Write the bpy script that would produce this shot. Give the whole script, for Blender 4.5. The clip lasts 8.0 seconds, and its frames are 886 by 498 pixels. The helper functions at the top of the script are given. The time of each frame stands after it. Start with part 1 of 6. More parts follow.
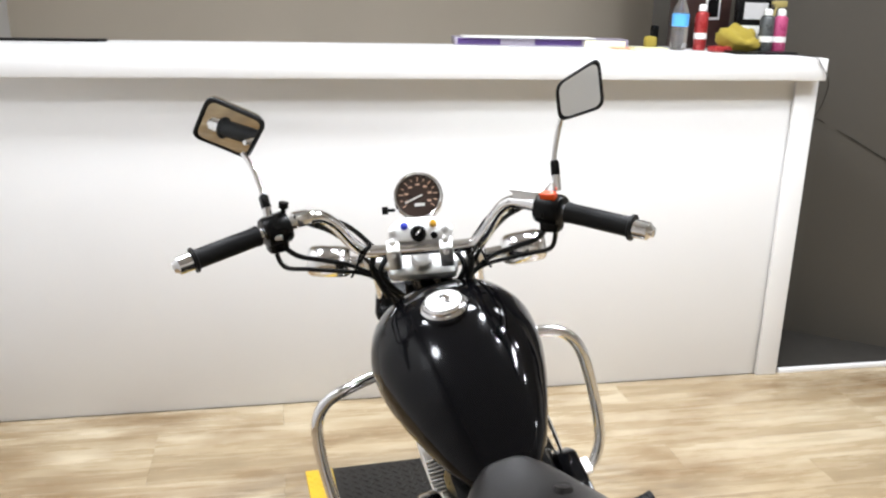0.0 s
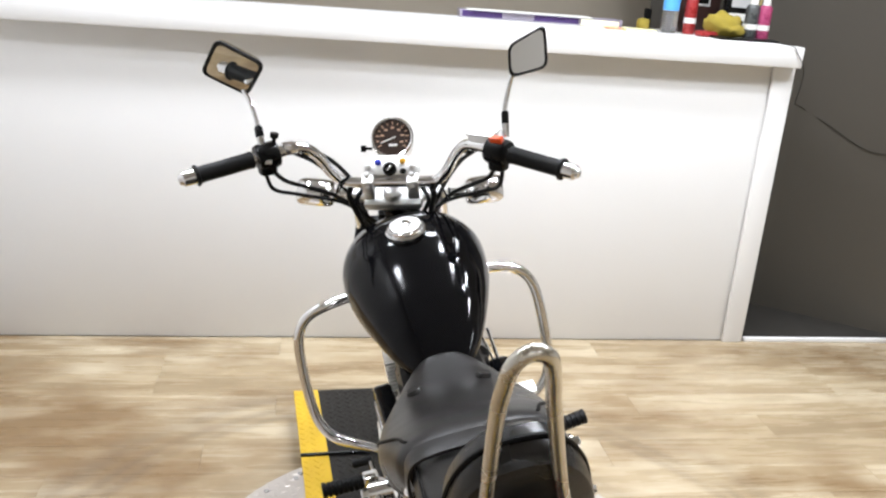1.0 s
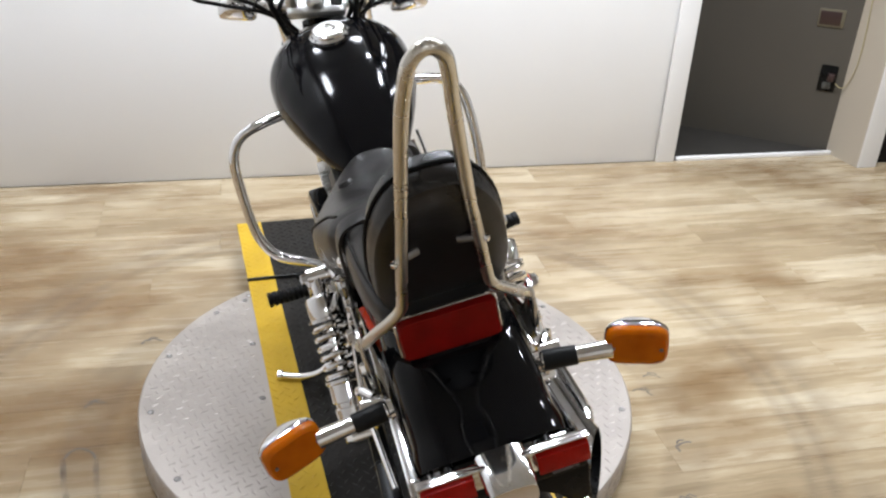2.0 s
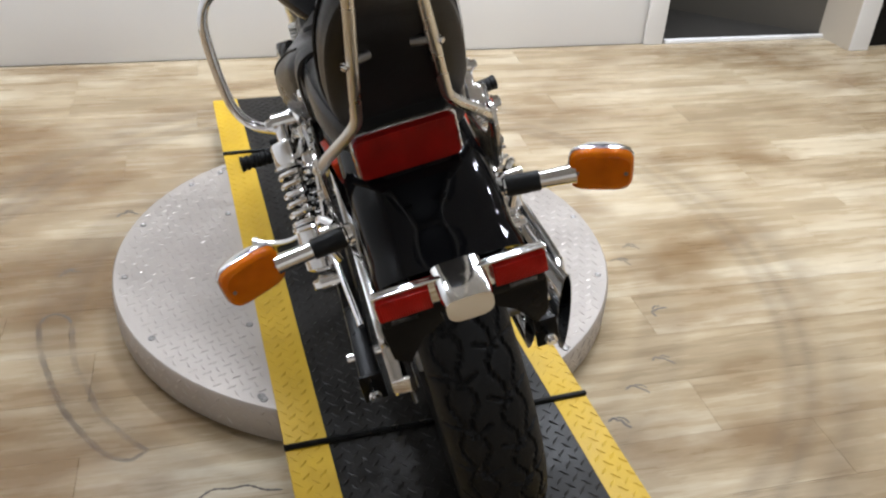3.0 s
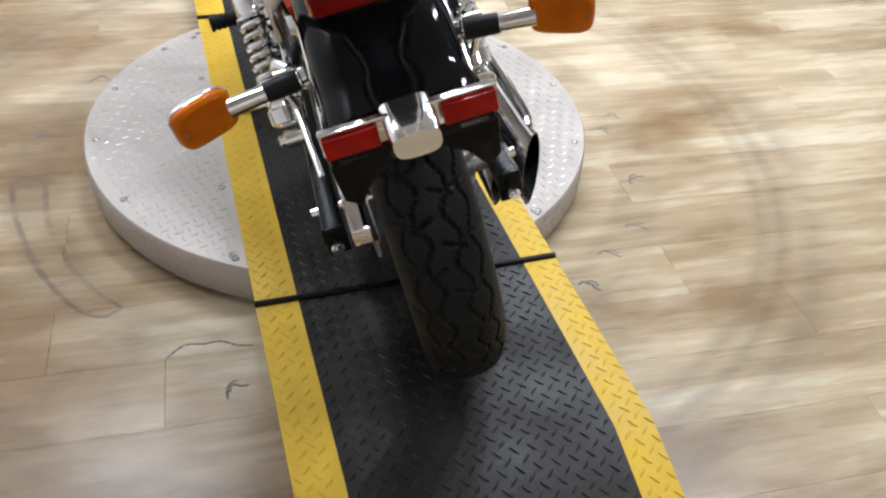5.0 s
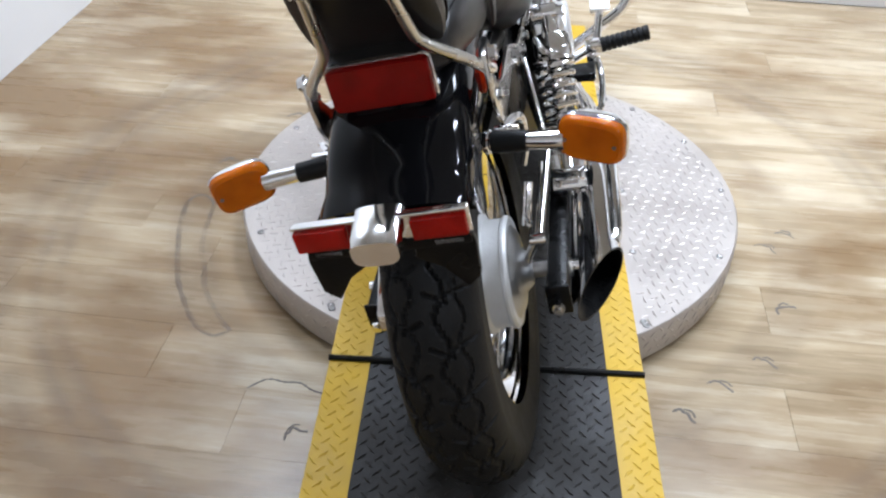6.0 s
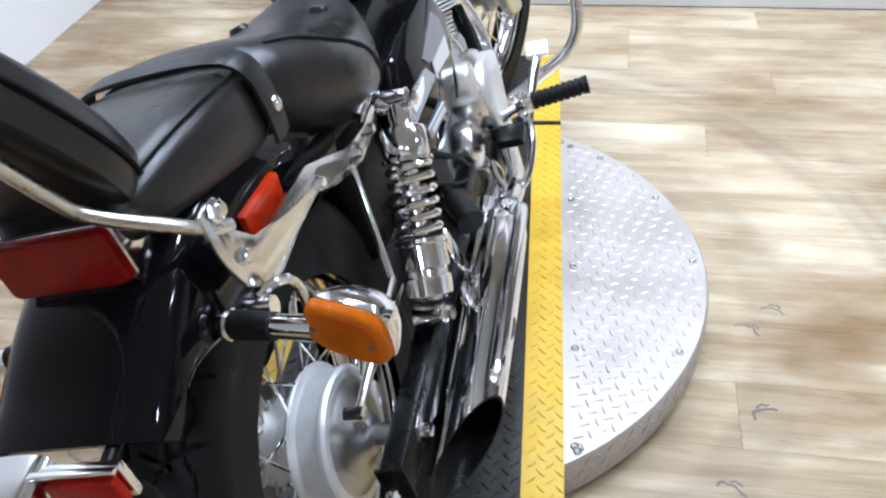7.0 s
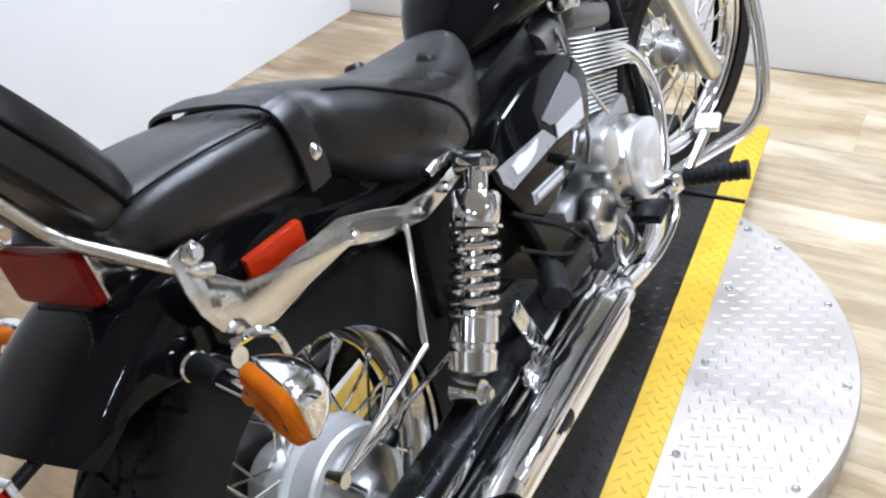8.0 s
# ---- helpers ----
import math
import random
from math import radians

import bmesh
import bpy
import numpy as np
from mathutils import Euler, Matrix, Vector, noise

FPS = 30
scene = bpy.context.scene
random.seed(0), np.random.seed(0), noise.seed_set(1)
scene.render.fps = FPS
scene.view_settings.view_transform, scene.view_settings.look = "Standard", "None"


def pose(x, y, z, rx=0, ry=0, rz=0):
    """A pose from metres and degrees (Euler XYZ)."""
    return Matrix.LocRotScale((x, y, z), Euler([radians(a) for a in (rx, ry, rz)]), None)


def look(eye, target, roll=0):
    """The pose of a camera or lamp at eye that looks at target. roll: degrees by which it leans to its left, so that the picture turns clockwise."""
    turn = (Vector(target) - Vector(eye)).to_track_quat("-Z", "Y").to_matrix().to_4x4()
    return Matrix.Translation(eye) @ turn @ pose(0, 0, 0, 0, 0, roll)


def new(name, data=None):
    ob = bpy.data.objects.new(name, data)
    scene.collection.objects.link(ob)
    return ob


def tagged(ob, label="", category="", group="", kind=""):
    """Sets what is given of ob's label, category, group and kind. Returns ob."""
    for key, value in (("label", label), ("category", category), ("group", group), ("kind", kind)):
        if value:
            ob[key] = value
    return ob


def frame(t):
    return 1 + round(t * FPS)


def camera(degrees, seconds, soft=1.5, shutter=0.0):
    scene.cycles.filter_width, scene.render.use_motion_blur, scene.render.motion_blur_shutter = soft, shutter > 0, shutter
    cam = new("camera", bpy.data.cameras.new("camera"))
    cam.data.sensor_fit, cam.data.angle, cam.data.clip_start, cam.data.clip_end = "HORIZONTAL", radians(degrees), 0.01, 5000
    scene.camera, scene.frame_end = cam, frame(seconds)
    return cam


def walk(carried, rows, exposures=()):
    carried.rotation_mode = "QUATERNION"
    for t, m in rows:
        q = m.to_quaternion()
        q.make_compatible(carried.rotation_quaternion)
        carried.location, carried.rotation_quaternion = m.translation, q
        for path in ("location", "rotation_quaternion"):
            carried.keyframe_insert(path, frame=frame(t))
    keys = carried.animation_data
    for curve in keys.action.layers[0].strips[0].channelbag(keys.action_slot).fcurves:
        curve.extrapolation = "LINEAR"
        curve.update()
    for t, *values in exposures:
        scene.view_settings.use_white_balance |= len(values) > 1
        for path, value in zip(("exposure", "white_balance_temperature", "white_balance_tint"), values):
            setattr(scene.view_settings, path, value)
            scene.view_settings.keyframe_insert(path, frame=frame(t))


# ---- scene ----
cam = camera(54.5, 8.0, soft=2.3)
PATH = [
    (0, (-0.484, -1.238, 1.41), (-0.008, 0.516, 0.856), 1.38),
    (0.3, (-0.453, -1.359, 1.42), (-0.082, 0.422, 0.87), 3.08),
    (0.5, (-0.43, -1.419, 1.439), (-0.084, 0.373, 0.909), 3.32),
    (0.8, (-0.424, -1.489, 1.421), (-0.02, 0.282, 0.866), 3.89),
    (1, (-0.439, -1.529, 1.406), (-0.01, 0.221, 0.806), 4.46),
    (1.3, (-0.449, -1.579, 1.385), (0.018, 0.132, 0.702), 4.19),
    (1.5, (-0.443, -1.6, 1.367), (0.049, 0.087, 0.647), 4.53),
    (1.8, (-0.43, -1.617, 1.334), (0.095, 0.013, 0.51), 3.6),
    (2, (-0.42, -1.624, 1.311), (0.104, -0.018, 0.441), 2.99),
    (2.2, (-0.413, -1.629, 1.288), (0.107, -0.033, 0.399), 2.6),
    (3.3, (-0.377, -1.681, 1.185), (0.143, -0.226, 0.079), 3.36),
    (3.5, (-0.373, -1.687, 1.171), (0.146, -0.263, 0.025), 3.24),
    (4, (-0.375, -1.696, 1.148), (0.168, -0.338, -0.065), 5.21),
    (4.2, (-0.377, -1.704, 1.14), (0.176, -0.368, -0.092), 5.86),
    (5.3, (-0.292, -1.707, 1.174), (0.093, -0.323, -0.07), 1.48),
    (5.4, (-0.252, -1.703, 1.17), (0.051, -0.316, -0.092), 1.89),
    (5.5, (-0.199, -1.697, 1.174), (0.044, -0.314, -0.106), 3.94),
    (5.7, (-0.126, -1.706, 1.192), (-0.025, -0.232, -0.003), 6.28),
    (6, (-0.037, -1.686, 1.229), (-0.102, -0.199, 0.049), 1.4),
    (6.2, (0.013, -1.635, 1.211), (-0.047, -0.13, 0.053), 1.12),
    (6.5, (0.104, -1.484, 1.232), (0.009, -0.007, 0.041), 1.19),
    (6.7, (0.159, -1.422, 1.231), (0.051, 0.048, 0.032), -3.12),
    (7, (0.24, -1.33, 1.207), (0.025, 0.136, 0.018), -4.16),
    (7.2, (0.298, -1.287, 1.202), (-0.103, 0.168, 0.048), -6.18),
    (7.5, (0.38, -1.23, 1.219), (-0.224, 0.161, 0.074), -3.69),
    (7.7, (0.412, -1.209, 1.207), (-0.225, 0.192, 0.093), -2.6),
    (8, (0.435, -1.2, 1.202), (-0.297, 0.157, 0.092), -5.34),
]
TINT = [(0, 0.01, 6270, 10), (1.0, -0.03, 6220, 10), (1.6, -0.10, 6150, 10), (2.2, -0.14, 6120, 10), (3.5, -0.06, 5980, 10), (5.5, 0.10, 5860, 10), (6.5, 0.06, 5400, 10), (7.2, 0.16, 5380, 10), (8, 0.22, 5560, 10)]
walk(cam, [(t, look(eye, target, roll)) for t, eye, target, roll in PATH], TINT)

# ---- world and lights ----
world = bpy.data.worlds.new("world")
scene.world = world
world.use_nodes = True
world.node_tree.nodes["Background"].inputs[0].default_value = (0.75, 0.85, 1.0, 1)
world.node_tree.nodes["Background"].inputs[1].default_value = 0.15
scene.view_settings.exposure = 0.0

# the room's own axes: u along the counter, v away from the bike, z up
ROOM = pose(0, 1.507, 0, 0, 0, -4.1)
CEIL = 2.75


def area_lamp(name, u, v, size, watts, colour=(0.945, 0.965, 1.0)):
    data = bpy.data.lights.new(name, "AREA")
    data.shape, data.size, data.energy, data.color = "DISK", size, watts, colour
    data.spread = radians(140)
    ob = new(name, data)
    ob.matrix_world = ROOM @ pose(u, v, CEIL - 0.035)
    return ob


# the last three are unseen, added to brighten the south and east walls
LAMPS = [(-0.85, -0.54, 1.0, 0.34), (0.15, -0.54, 0.85, 0.34), (1.15, -0.54, 0.55, 0.34), (0.4, -1.0, 0.5, 0.12), (0.75, -1.35, 0.55, 0.12), (1.1, -1.0, 0.5, 0.12), (1.45, -1.4, 0.55, 0.12), (1.8, -1.1, 0.5, 0.12), (2.15, -1.5, 0.6, 0.12), (-1.05, -1.45, 0.6, 0.26), (-0.3, -5.2, 1.1, 0.3), (1.7, -5.0, 1.1, 0.3), (4.3, -2.0, 2.8, 0.36)]
for u, v, k, size in LAMPS:
    area_lamp("ceiling_lamp_light", u, v, size, 21 * k)


# ---- materials ----
def mat(name, colour, rough=0.5, metal=0.0, var=0.12, scale=8.0, bump=0.0, bscale=120.0, coat=0.0, spec=0.5, detail=None, rvar=0.08):
    """Principled surface with two scales of colour and gloss variation, and fine relief."""
    m = bpy.data.materials.new(name)
    m.use_nodes = True
    nt = m.node_tree
    p = nt.nodes["Principled BSDF"]
    tc = nt.nodes.new("ShaderNodeTexCoord")
    n1 = nt.nodes.new("ShaderNodeTexNoise")
    n1.inputs["Scale"].default_value, n1.inputs["Detail"].default_value = scale, 8
    n2 = nt.nodes.new("ShaderNodeTexNoise")
    n2.inputs["Scale"].default_value, n2.inputs["Detail"].default_value = bscale, 4
    nt.links.new(tc.outputs["Object"], n1.inputs["Vector"])
    nt.links.new(tc.outputs["Object"], n2.inputs["Vector"])
    mx = nt.nodes.new("ShaderNodeMix")
    mx.data_type = "RGBA"
    dark = tuple(c * (1 - var) for c in colour)
    light = tuple(min(1, c * (1 + var)) for c in (detail or colour))
    mx.inputs["A"].default_value, mx.inputs["B"].default_value = (*dark, 1), (*light, 1)
    nt.links.new(n1.outputs["Fac"], mx.inputs["Factor"])
    nt.links.new(mx.outputs["Result"], p.inputs["Base Color"])
    mr = nt.nodes.new("ShaderNodeMapRange")
    mr.inputs["From Min"].default_value, mr.inputs["From Max"].default_value = 0.3, 0.7
    mr.inputs["To Min"].default_value, mr.inputs["To Max"].default_value = max(0.01, rough - rvar), min(1, rough + rvar)
    nt.links.new(n1.outputs["Fac"], mr.inputs["Value"])
    nt.links.new(mr.outputs["Result"], p.inputs["Roughness"])
    p.inputs["Metallic"].default_value = metal
    p.inputs["Specular IOR Level"].default_value = spec
    p.inputs["Coat Weight"].default_value = coat
    p.inputs["Coat Roughness"].default_value = 0.04
    if bump:
        b = nt.nodes.new("ShaderNodeBump")
        b.inputs["Strength"].default_value, b.inputs["Distance"].default_value = bump, 0.002
        nt.links.new(n2.outputs["Fac"], b.inputs["Height"])
        nt.links.new(b.outputs["Normal"], p.inputs["Normal"])
    return m


CHROME = mat("chrome", (0.84, 0.84, 0.85), 0.08, 1.0, 0.05, 9, rvar=0.03)
OLD_CHROME = mat("dulled_chrome", (0.76, 0.73, 0.66), 0.27, 1.0, 0.12, 14, 0.1, 300, rvar=0.07)
ALU = mat("aluminium", (0.74, 0.74, 0.73), 0.36, 1.0, 0.12, 20, 0.15, 400)
CAST = mat("cast_engine_metal", (0.46, 0.46, 0.455), 0.40, 1.0, 0.18, 26, 0.25, 300)
FROSTED = mat("blasted_aluminium", (0.80, 0.80, 0.79), 0.46, 1.0, 0.1, 24, 0.2, 350)
SATIN = mat("worn_chrome", (0.72, 0.71, 0.69), 0.17, 1.0, 0.1, 12, 0.08, 220, rvar=0.06)
POLISHED = mat("polished_aluminium", (0.74, 0.74, 0.735), 0.2, 1.0, 0.12, 22, 0.12, 260, rvar=0.07)
STEEL = mat("dark_steel", (0.22, 0.21, 0.2), 0.42, 1.0, 0.3, 25, 0.2, 300)
PAINT = mat("black_paint", (0.003, 0.003, 0.0035), 0.05, 0.0, 0.1, 6, rvar=0.03, spec=0.17)
TANK_PAINT = mat("swirl_marked_black_paint", (0.003, 0.003, 0.0036), 0.085, 0.0, 0.1, 6, rvar=0.04, spec=0.18)
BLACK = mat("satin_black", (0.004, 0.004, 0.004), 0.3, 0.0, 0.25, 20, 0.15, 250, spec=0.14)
RUBBER = mat("rubber", (0.006, 0.006, 0.006), 0.5, 0.0, 0.3, 30, 0.3, 300, spec=0.2)
TYRE = mat("tyre_rubber", (0.006, 0.0058, 0.0056), 0.6, 0.0, 0.35, 14, 0.4, 260, detail=(0.009, 0.0085, 0.008), spec=0.18)
VINYL = mat("seat_vinyl", (0.0062, 0.0052, 0.0046), 0.33, 0.0, 0.3, 5, 0.16, 420, detail=(0.010, 0.0085, 0.0076), spec=0.43, rvar=0.12)


def creases(m, scale, strength):
    """Adds soft, stretched creases below the grain of a material."""
    nt = m.node_tree
    tc = nt.nodes.new("ShaderNodeTexCoord")
    mp = nt.nodes.new("ShaderNodeMapping")
    mp.inputs["Scale"].default_value = (1.0, 0.45, 0.7)
    n = nt.nodes.new("ShaderNodeTexNoise")
    n.inputs["Scale"].default_value, n.inputs["Detail"].default_value, n.inputs["Distortion"].default_value = scale, 3, 1.2
    b = nt.nodes.new("ShaderNodeBump")
    b.inputs["Strength"].default_value, b.inputs["Distance"].default_value = strength, 0.012
    nt.links.new(tc.outputs["Object"], mp.inputs["Vector"])
    nt.links.new(mp.outputs["Vector"], n.inputs["Vector"])
    nt.links.new(n.outputs["Fac"], b.inputs["Height"])
    grain = [q for q in nt.nodes if q.type == "BUMP" and q != b][0]
    nt.links.new(b.outputs["Normal"], grain.inputs["Normal"])


creases(VINYL, 9, 0.2)
SEAM = mat("seat_piping", (0.002, 0.002, 0.002), 0.5, 0.0, 0.1, spec=0.1)


def lens(name, colour, rib):
    """Moulded translucent lens with fine vertical ribs inside."""
    m = bpy.data.materials.new(name)
    m.use_nodes = True
    nt = m.node_tree
    p = nt.nodes["Principled BSDF"]
    p.inputs["Base Color"].default_value = (*colour, 1)
    p.inputs["Roughness"].default_value = 0.12
    p.inputs["Specular IOR Level"].default_value = 0.25
    tc = nt.nodes.new("ShaderNodeTexCoord")
    w = nt.nodes.new("ShaderNodeTexWave")
    w.inputs["Scale"].default_value, w.inputs["Distortion"].default_value = rib, 0.4
    nz = nt.nodes.new("ShaderNodeTexNoise")
    nz.inputs["Scale"].default_value = 34
    mx = nt.nodes.new("ShaderNodeMix")
    mx.data_type = "RGBA"
    mx.inputs["A"].default_value = (*[c * 0.5 for c in colour], 1)
    mx.inputs["B"].default_value = (*[min(1, c * 1.4) for c in colour], 1)
    b = nt.nodes.new("ShaderNodeBump")
    b.inputs["Strength"].default_value, b.inputs["Distance"].default_value = 0.3, 0.0012
    p.inputs["Transmission Weight"].default_value, p.inputs["IOR"].default_value = 0.45, 1.3
    nt.links.new(tc.outputs["Object"], w.inputs["Vector"])
    nt.links.new(tc.outputs["Object"], nz.inputs["Vector"])
    nt.links.new(nz.outputs["Fac"], mx.inputs["Factor"])
    nt.links.new(mx.outputs["Result"], p.inputs["Base Color"])
    nt.links.new(w.outputs["Fac"], b.inputs["Height"])
    nt.links.new(b.outputs["Normal"], p.inputs["Normal"])
    return m


RED = lens("red_lens", (0.29, 0.007, 0.005), 150)
AMBER = lens("amber_lens", (1.0, 0.20, 0.002), 130)
RED_PLATE = lens("plate_reflector", (0.46, 0.012, 0.006), 120)
RED_BRIGHT = lens("red_reflector", (0.80, 0.045, 0.005), 110)
DRUM = mat("brake_drum_metal", (0.62, 0.62, 0.61), 0.5, 0.6, 0.15, 18, 0.25, 220)
SILVER = mat("silver_decal", (0.62, 0.62, 0.62), 0.35, 0.3, 0.08, 30)
GREY_SILVER = mat("grey_silver_decal", (0.36, 0.36, 0.37), 0.32, 0.3, 0.08, 30)
GREY_DECAL = mat("grey_decal", (0.22, 0.22, 0.23), 0.35, 0.2, 0.08, 30)
DIAL = mat("dial_face", (0.035, 0.02, 0.016), 0.3, 0.0, 0.1, 40, coat=0.8)
MARK = mat("dial_marks", (0.62, 0.4, 0.28), 0.5)
WHITE_PLASTIC = mat("white_plastic", (0.75, 0.75, 0.72), 0.4, 0, 0.05)
ORANGE = mat("orange_switch", (0.85, 0.09, 0.01), 0.4, 0, 0.1)
BLUE = mat("blue_lamp", (0.05, 0.07, 0.5), 0.2, 0, 0.1)
GOLD = mat("amber_lamp", (0.6, 0.32, 0.03), 0.2, 0, 0.1)
WHITE_PAINT = mat("white_wall_paint", (0.76, 0.752, 0.738), 0.45, 0, 0.03, 2.5, 0.12, 160)
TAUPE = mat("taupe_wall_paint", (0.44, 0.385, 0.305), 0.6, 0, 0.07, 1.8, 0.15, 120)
# the same taupe paint, with the gap's shade put into its colour
SHADED_TAUPE = mat("shaded_taupe_paint", (0.062, 0.054, 0.042), 0.6, 0, 0.07, 1.8, 0.15, 120)
# near-black, standing for the missing light in the gap
UNLIT_FLOOR = mat("unlit_floor", (0.022, 0.019, 0.015), 0.7, 0, 0.1, 4, 0.2, 90)
GREY_WALL = mat("grey_wall_paint", (0.72, 0.71, 0.69), 0.6, 0, 0.07, 1.8, 0.15, 120)
BEIGE_WALL = mat("beige_wall_paint", (0.66, 0.63, 0.57), 0.6, 0, 0.07, 1.8, 0.15, 120)
CEILING = mat("ceiling_paint", (0.55, 0.55, 0.54), 0.85, 0, 0.2, 3)
PLATE = mat("steel_plate", (0.43, 0.388, 0.35), 0.42, 0.5, 0.10, 9, 0.25, 160, rvar=0.08)
YELLOW = mat("yellow_ramp_paint", (0.54, 0.345, 0.022), 0.5, 0, 0.22, 9, 0.25, 140, rvar=0.12, spec=0.28)
MATBLACK = mat("black_ramp_mat", (0.007, 0.0064, 0.0056), 0.42, 0, 0.4, 7, 0.35, 160, detail=(0.017, 0.015, 0.0125), rvar=0.14, spec=0.22)


def wood():
    m = bpy.data.materials.new("oak_plank")
    m.use_nodes = True
    nt = m.node_tree
    p = nt.nodes["Principled BSDF"]
    link = nt.links.new
    tc = nt.nodes.new("ShaderNodeTexCoord")
    info = nt.nodes.new("ShaderNodeObjectInfo")
    mul = nt.nodes.new("ShaderNodeMath")
    mul.operation = "MULTIPLY"
    mul.inputs[1].default_value = 37.0
    link(info.outputs["Random"], mul.inputs[0])
    comb = nt.nodes.new("ShaderNodeCombineXYZ")
    link(mul.outputs[0], comb.inputs[2])
    add = nt.nodes.new("ShaderNodeVectorMath")
    link(tc.outputs["Object"], add.inputs[0])
    link(comb.outputs[0], add.inputs[1])

    def noise_at(sx, sy, detail, rough):
        mp = nt.nodes.new("ShaderNodeMapping")
        mp.inputs["Scale"].default_value = (sx, sy, 1)
        link(add.outputs[0], mp.inputs["Vector"])
        n = nt.nodes.new("ShaderNodeTexNoise")
        n.inputs["Scale"].default_value, n.inputs["Detail"].default_value, n.inputs["Roughness"].default_value = 1, detail, rough
        link(mp.outputs[0], n.inputs["Vector"])
        return n.outputs["Fac"]

    streak = noise_at(2.6, 26, 8, 0.62)
    blotch = noise_at(1.5, 7.0, 6, 0.6)
    grain = noise_at(9, 190, 6, 0.7)
    s = nt.nodes.new("ShaderNodeMath")
    s.operation = "MULTIPLY_ADD"
    s.inputs[1].default_value, s.inputs[2].default_value = 0.40, 0.03
    link(streak, s.inputs[0])
    s2 = nt.nodes.new("ShaderNodeMath")
    s2.operation = "MULTIPLY_ADD"
    s2.inputs[1].default_value = 0.46
    link(blotch, s2.inputs[0])
    link(s.outputs[0], s2.inputs[2])
    s3 = nt.nodes.new("ShaderNodeMath")
    s3.operation = "MULTIPLY_ADD"
    s3.inputs[1].default_value = 0.19
    link(grain, s3.inputs[0])
    link(s2.outputs[0], s3.inputs[2])
    s4 = nt.nodes.new("ShaderNodeMath")
    s4.operation = "MULTIPLY_ADD"
    s4.inputs[1].default_value = 0.08
    link(info.outputs["Random"], s4.inputs[0])
    link(s3.outputs[0], s4.inputs[2])
    ramp = nt.nodes.new("ShaderNodeValToRGB")
    e = ramp.color_ramp.elements
    e[0].position, e[0].color = 0.36, (0.155, 0.107, 0.058, 1)
    e[1].position, e[1].color = 0.78, (0.57, 0.50, 0.37, 1)
    mid = ramp.color_ramp.elements.new(0.58)
    mid.color = (0.345, 0.268, 0.166, 1)
    link(s4.outputs[0], ramp.inputs[0])
    # tyre scuffs in rings around the turntable
    geo = nt.nodes.new("ShaderNodeNewGeometry")
    ln = nt.nodes.new("ShaderNodeVectorMath")
    ln.operation = "LENGTH"
    link(geo.outputs["Position"], ln.inputs[0])
    wn = nt.nodes.new("ShaderNodeTexNoise")
    wn.inputs["Scale"].default_value, wn.inputs["Detail"].default_value = 3.0, 5
    link(geo.outputs["Position"], wn.inputs["Vector"])
    wob = nt.nodes.new("ShaderNodeMath")
    wob.operation = "MULTIPLY_ADD"
    wob.inputs[1].default_value = 0.035
    link(wn.outputs["Fac"], wob.inputs[0])
    link(ln.outputs["Value"], wob.inputs[2])
    rings = nt.nodes.new("ShaderNodeValToRGB")
    re = rings.color_ramp.elements
    re[0].position, re[0].color = 0.0, (0, 0, 0, 1)
    re[1].position, re[1].color = 1.0, (0, 0, 0, 1)
    for pos, val in ((0.328, 0.0), (0.339, 0.34), (0.360, 0.22), (0.380, 0.32), (0.391, 0.04), (0.415, 0.0), (0.485, 0.0), (0.497, 0.5), (0.510, 0.2), (0.520, 0.6), (0.535, 0.1), (0.555, 0.5), (0.575, 0.2), (0.60, 0.0)):
        k = re.new(pos)
        k.color = (val, val, val, 1)
    half = nt.nodes.new("ShaderNodeMath")
    half.operation = "MULTIPLY"
    half.inputs[1].default_value = 0.5
    link(wob.outputs[0], half.inputs[0])
    link(half.outputs[0], rings.inputs[0])
    brk = nt.nodes.new("ShaderNodeMapRange")
    brk.inputs["From Min"].default_value, brk.inputs["From Max"].default_value, brk.inputs["To Max"].default_value = 0.30, 0.54, 0.7
    link(wn.outputs["Fac"], brk.inputs["Value"])
    amt = nt.nodes.new("ShaderNodeMath")
    amt.operation = "MULTIPLY"
    link(rings.outputs["Color"], amt.inputs[0])
    link(brk.outputs[0], amt.inputs[1])
    scuff = nt.nodes.new("ShaderNodeMix")
    scuff.data_type = "RGBA"
    scuff.inputs["B"].default_value = (0.09, 0.068, 0.05, 1)
    link(amt.outputs[0], scuff.inputs["Factor"])
    # broad brown dirt in patches, with the room's light falloff painted in
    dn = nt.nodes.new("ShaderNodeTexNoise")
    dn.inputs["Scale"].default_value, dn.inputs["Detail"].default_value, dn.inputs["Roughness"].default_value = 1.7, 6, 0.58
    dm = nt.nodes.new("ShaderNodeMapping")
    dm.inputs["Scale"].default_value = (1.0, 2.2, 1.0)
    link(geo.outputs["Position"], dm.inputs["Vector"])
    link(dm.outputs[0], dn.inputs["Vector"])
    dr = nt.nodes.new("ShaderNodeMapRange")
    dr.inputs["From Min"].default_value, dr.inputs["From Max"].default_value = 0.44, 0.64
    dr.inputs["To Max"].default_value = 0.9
    # thicker to the near left: this shift puts the falloff into the colour
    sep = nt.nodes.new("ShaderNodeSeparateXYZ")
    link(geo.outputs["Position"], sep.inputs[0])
    # worn is a position only, lowest at the near left
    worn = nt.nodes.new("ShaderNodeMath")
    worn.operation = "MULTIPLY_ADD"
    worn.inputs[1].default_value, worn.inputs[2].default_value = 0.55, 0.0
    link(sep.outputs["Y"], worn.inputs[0])
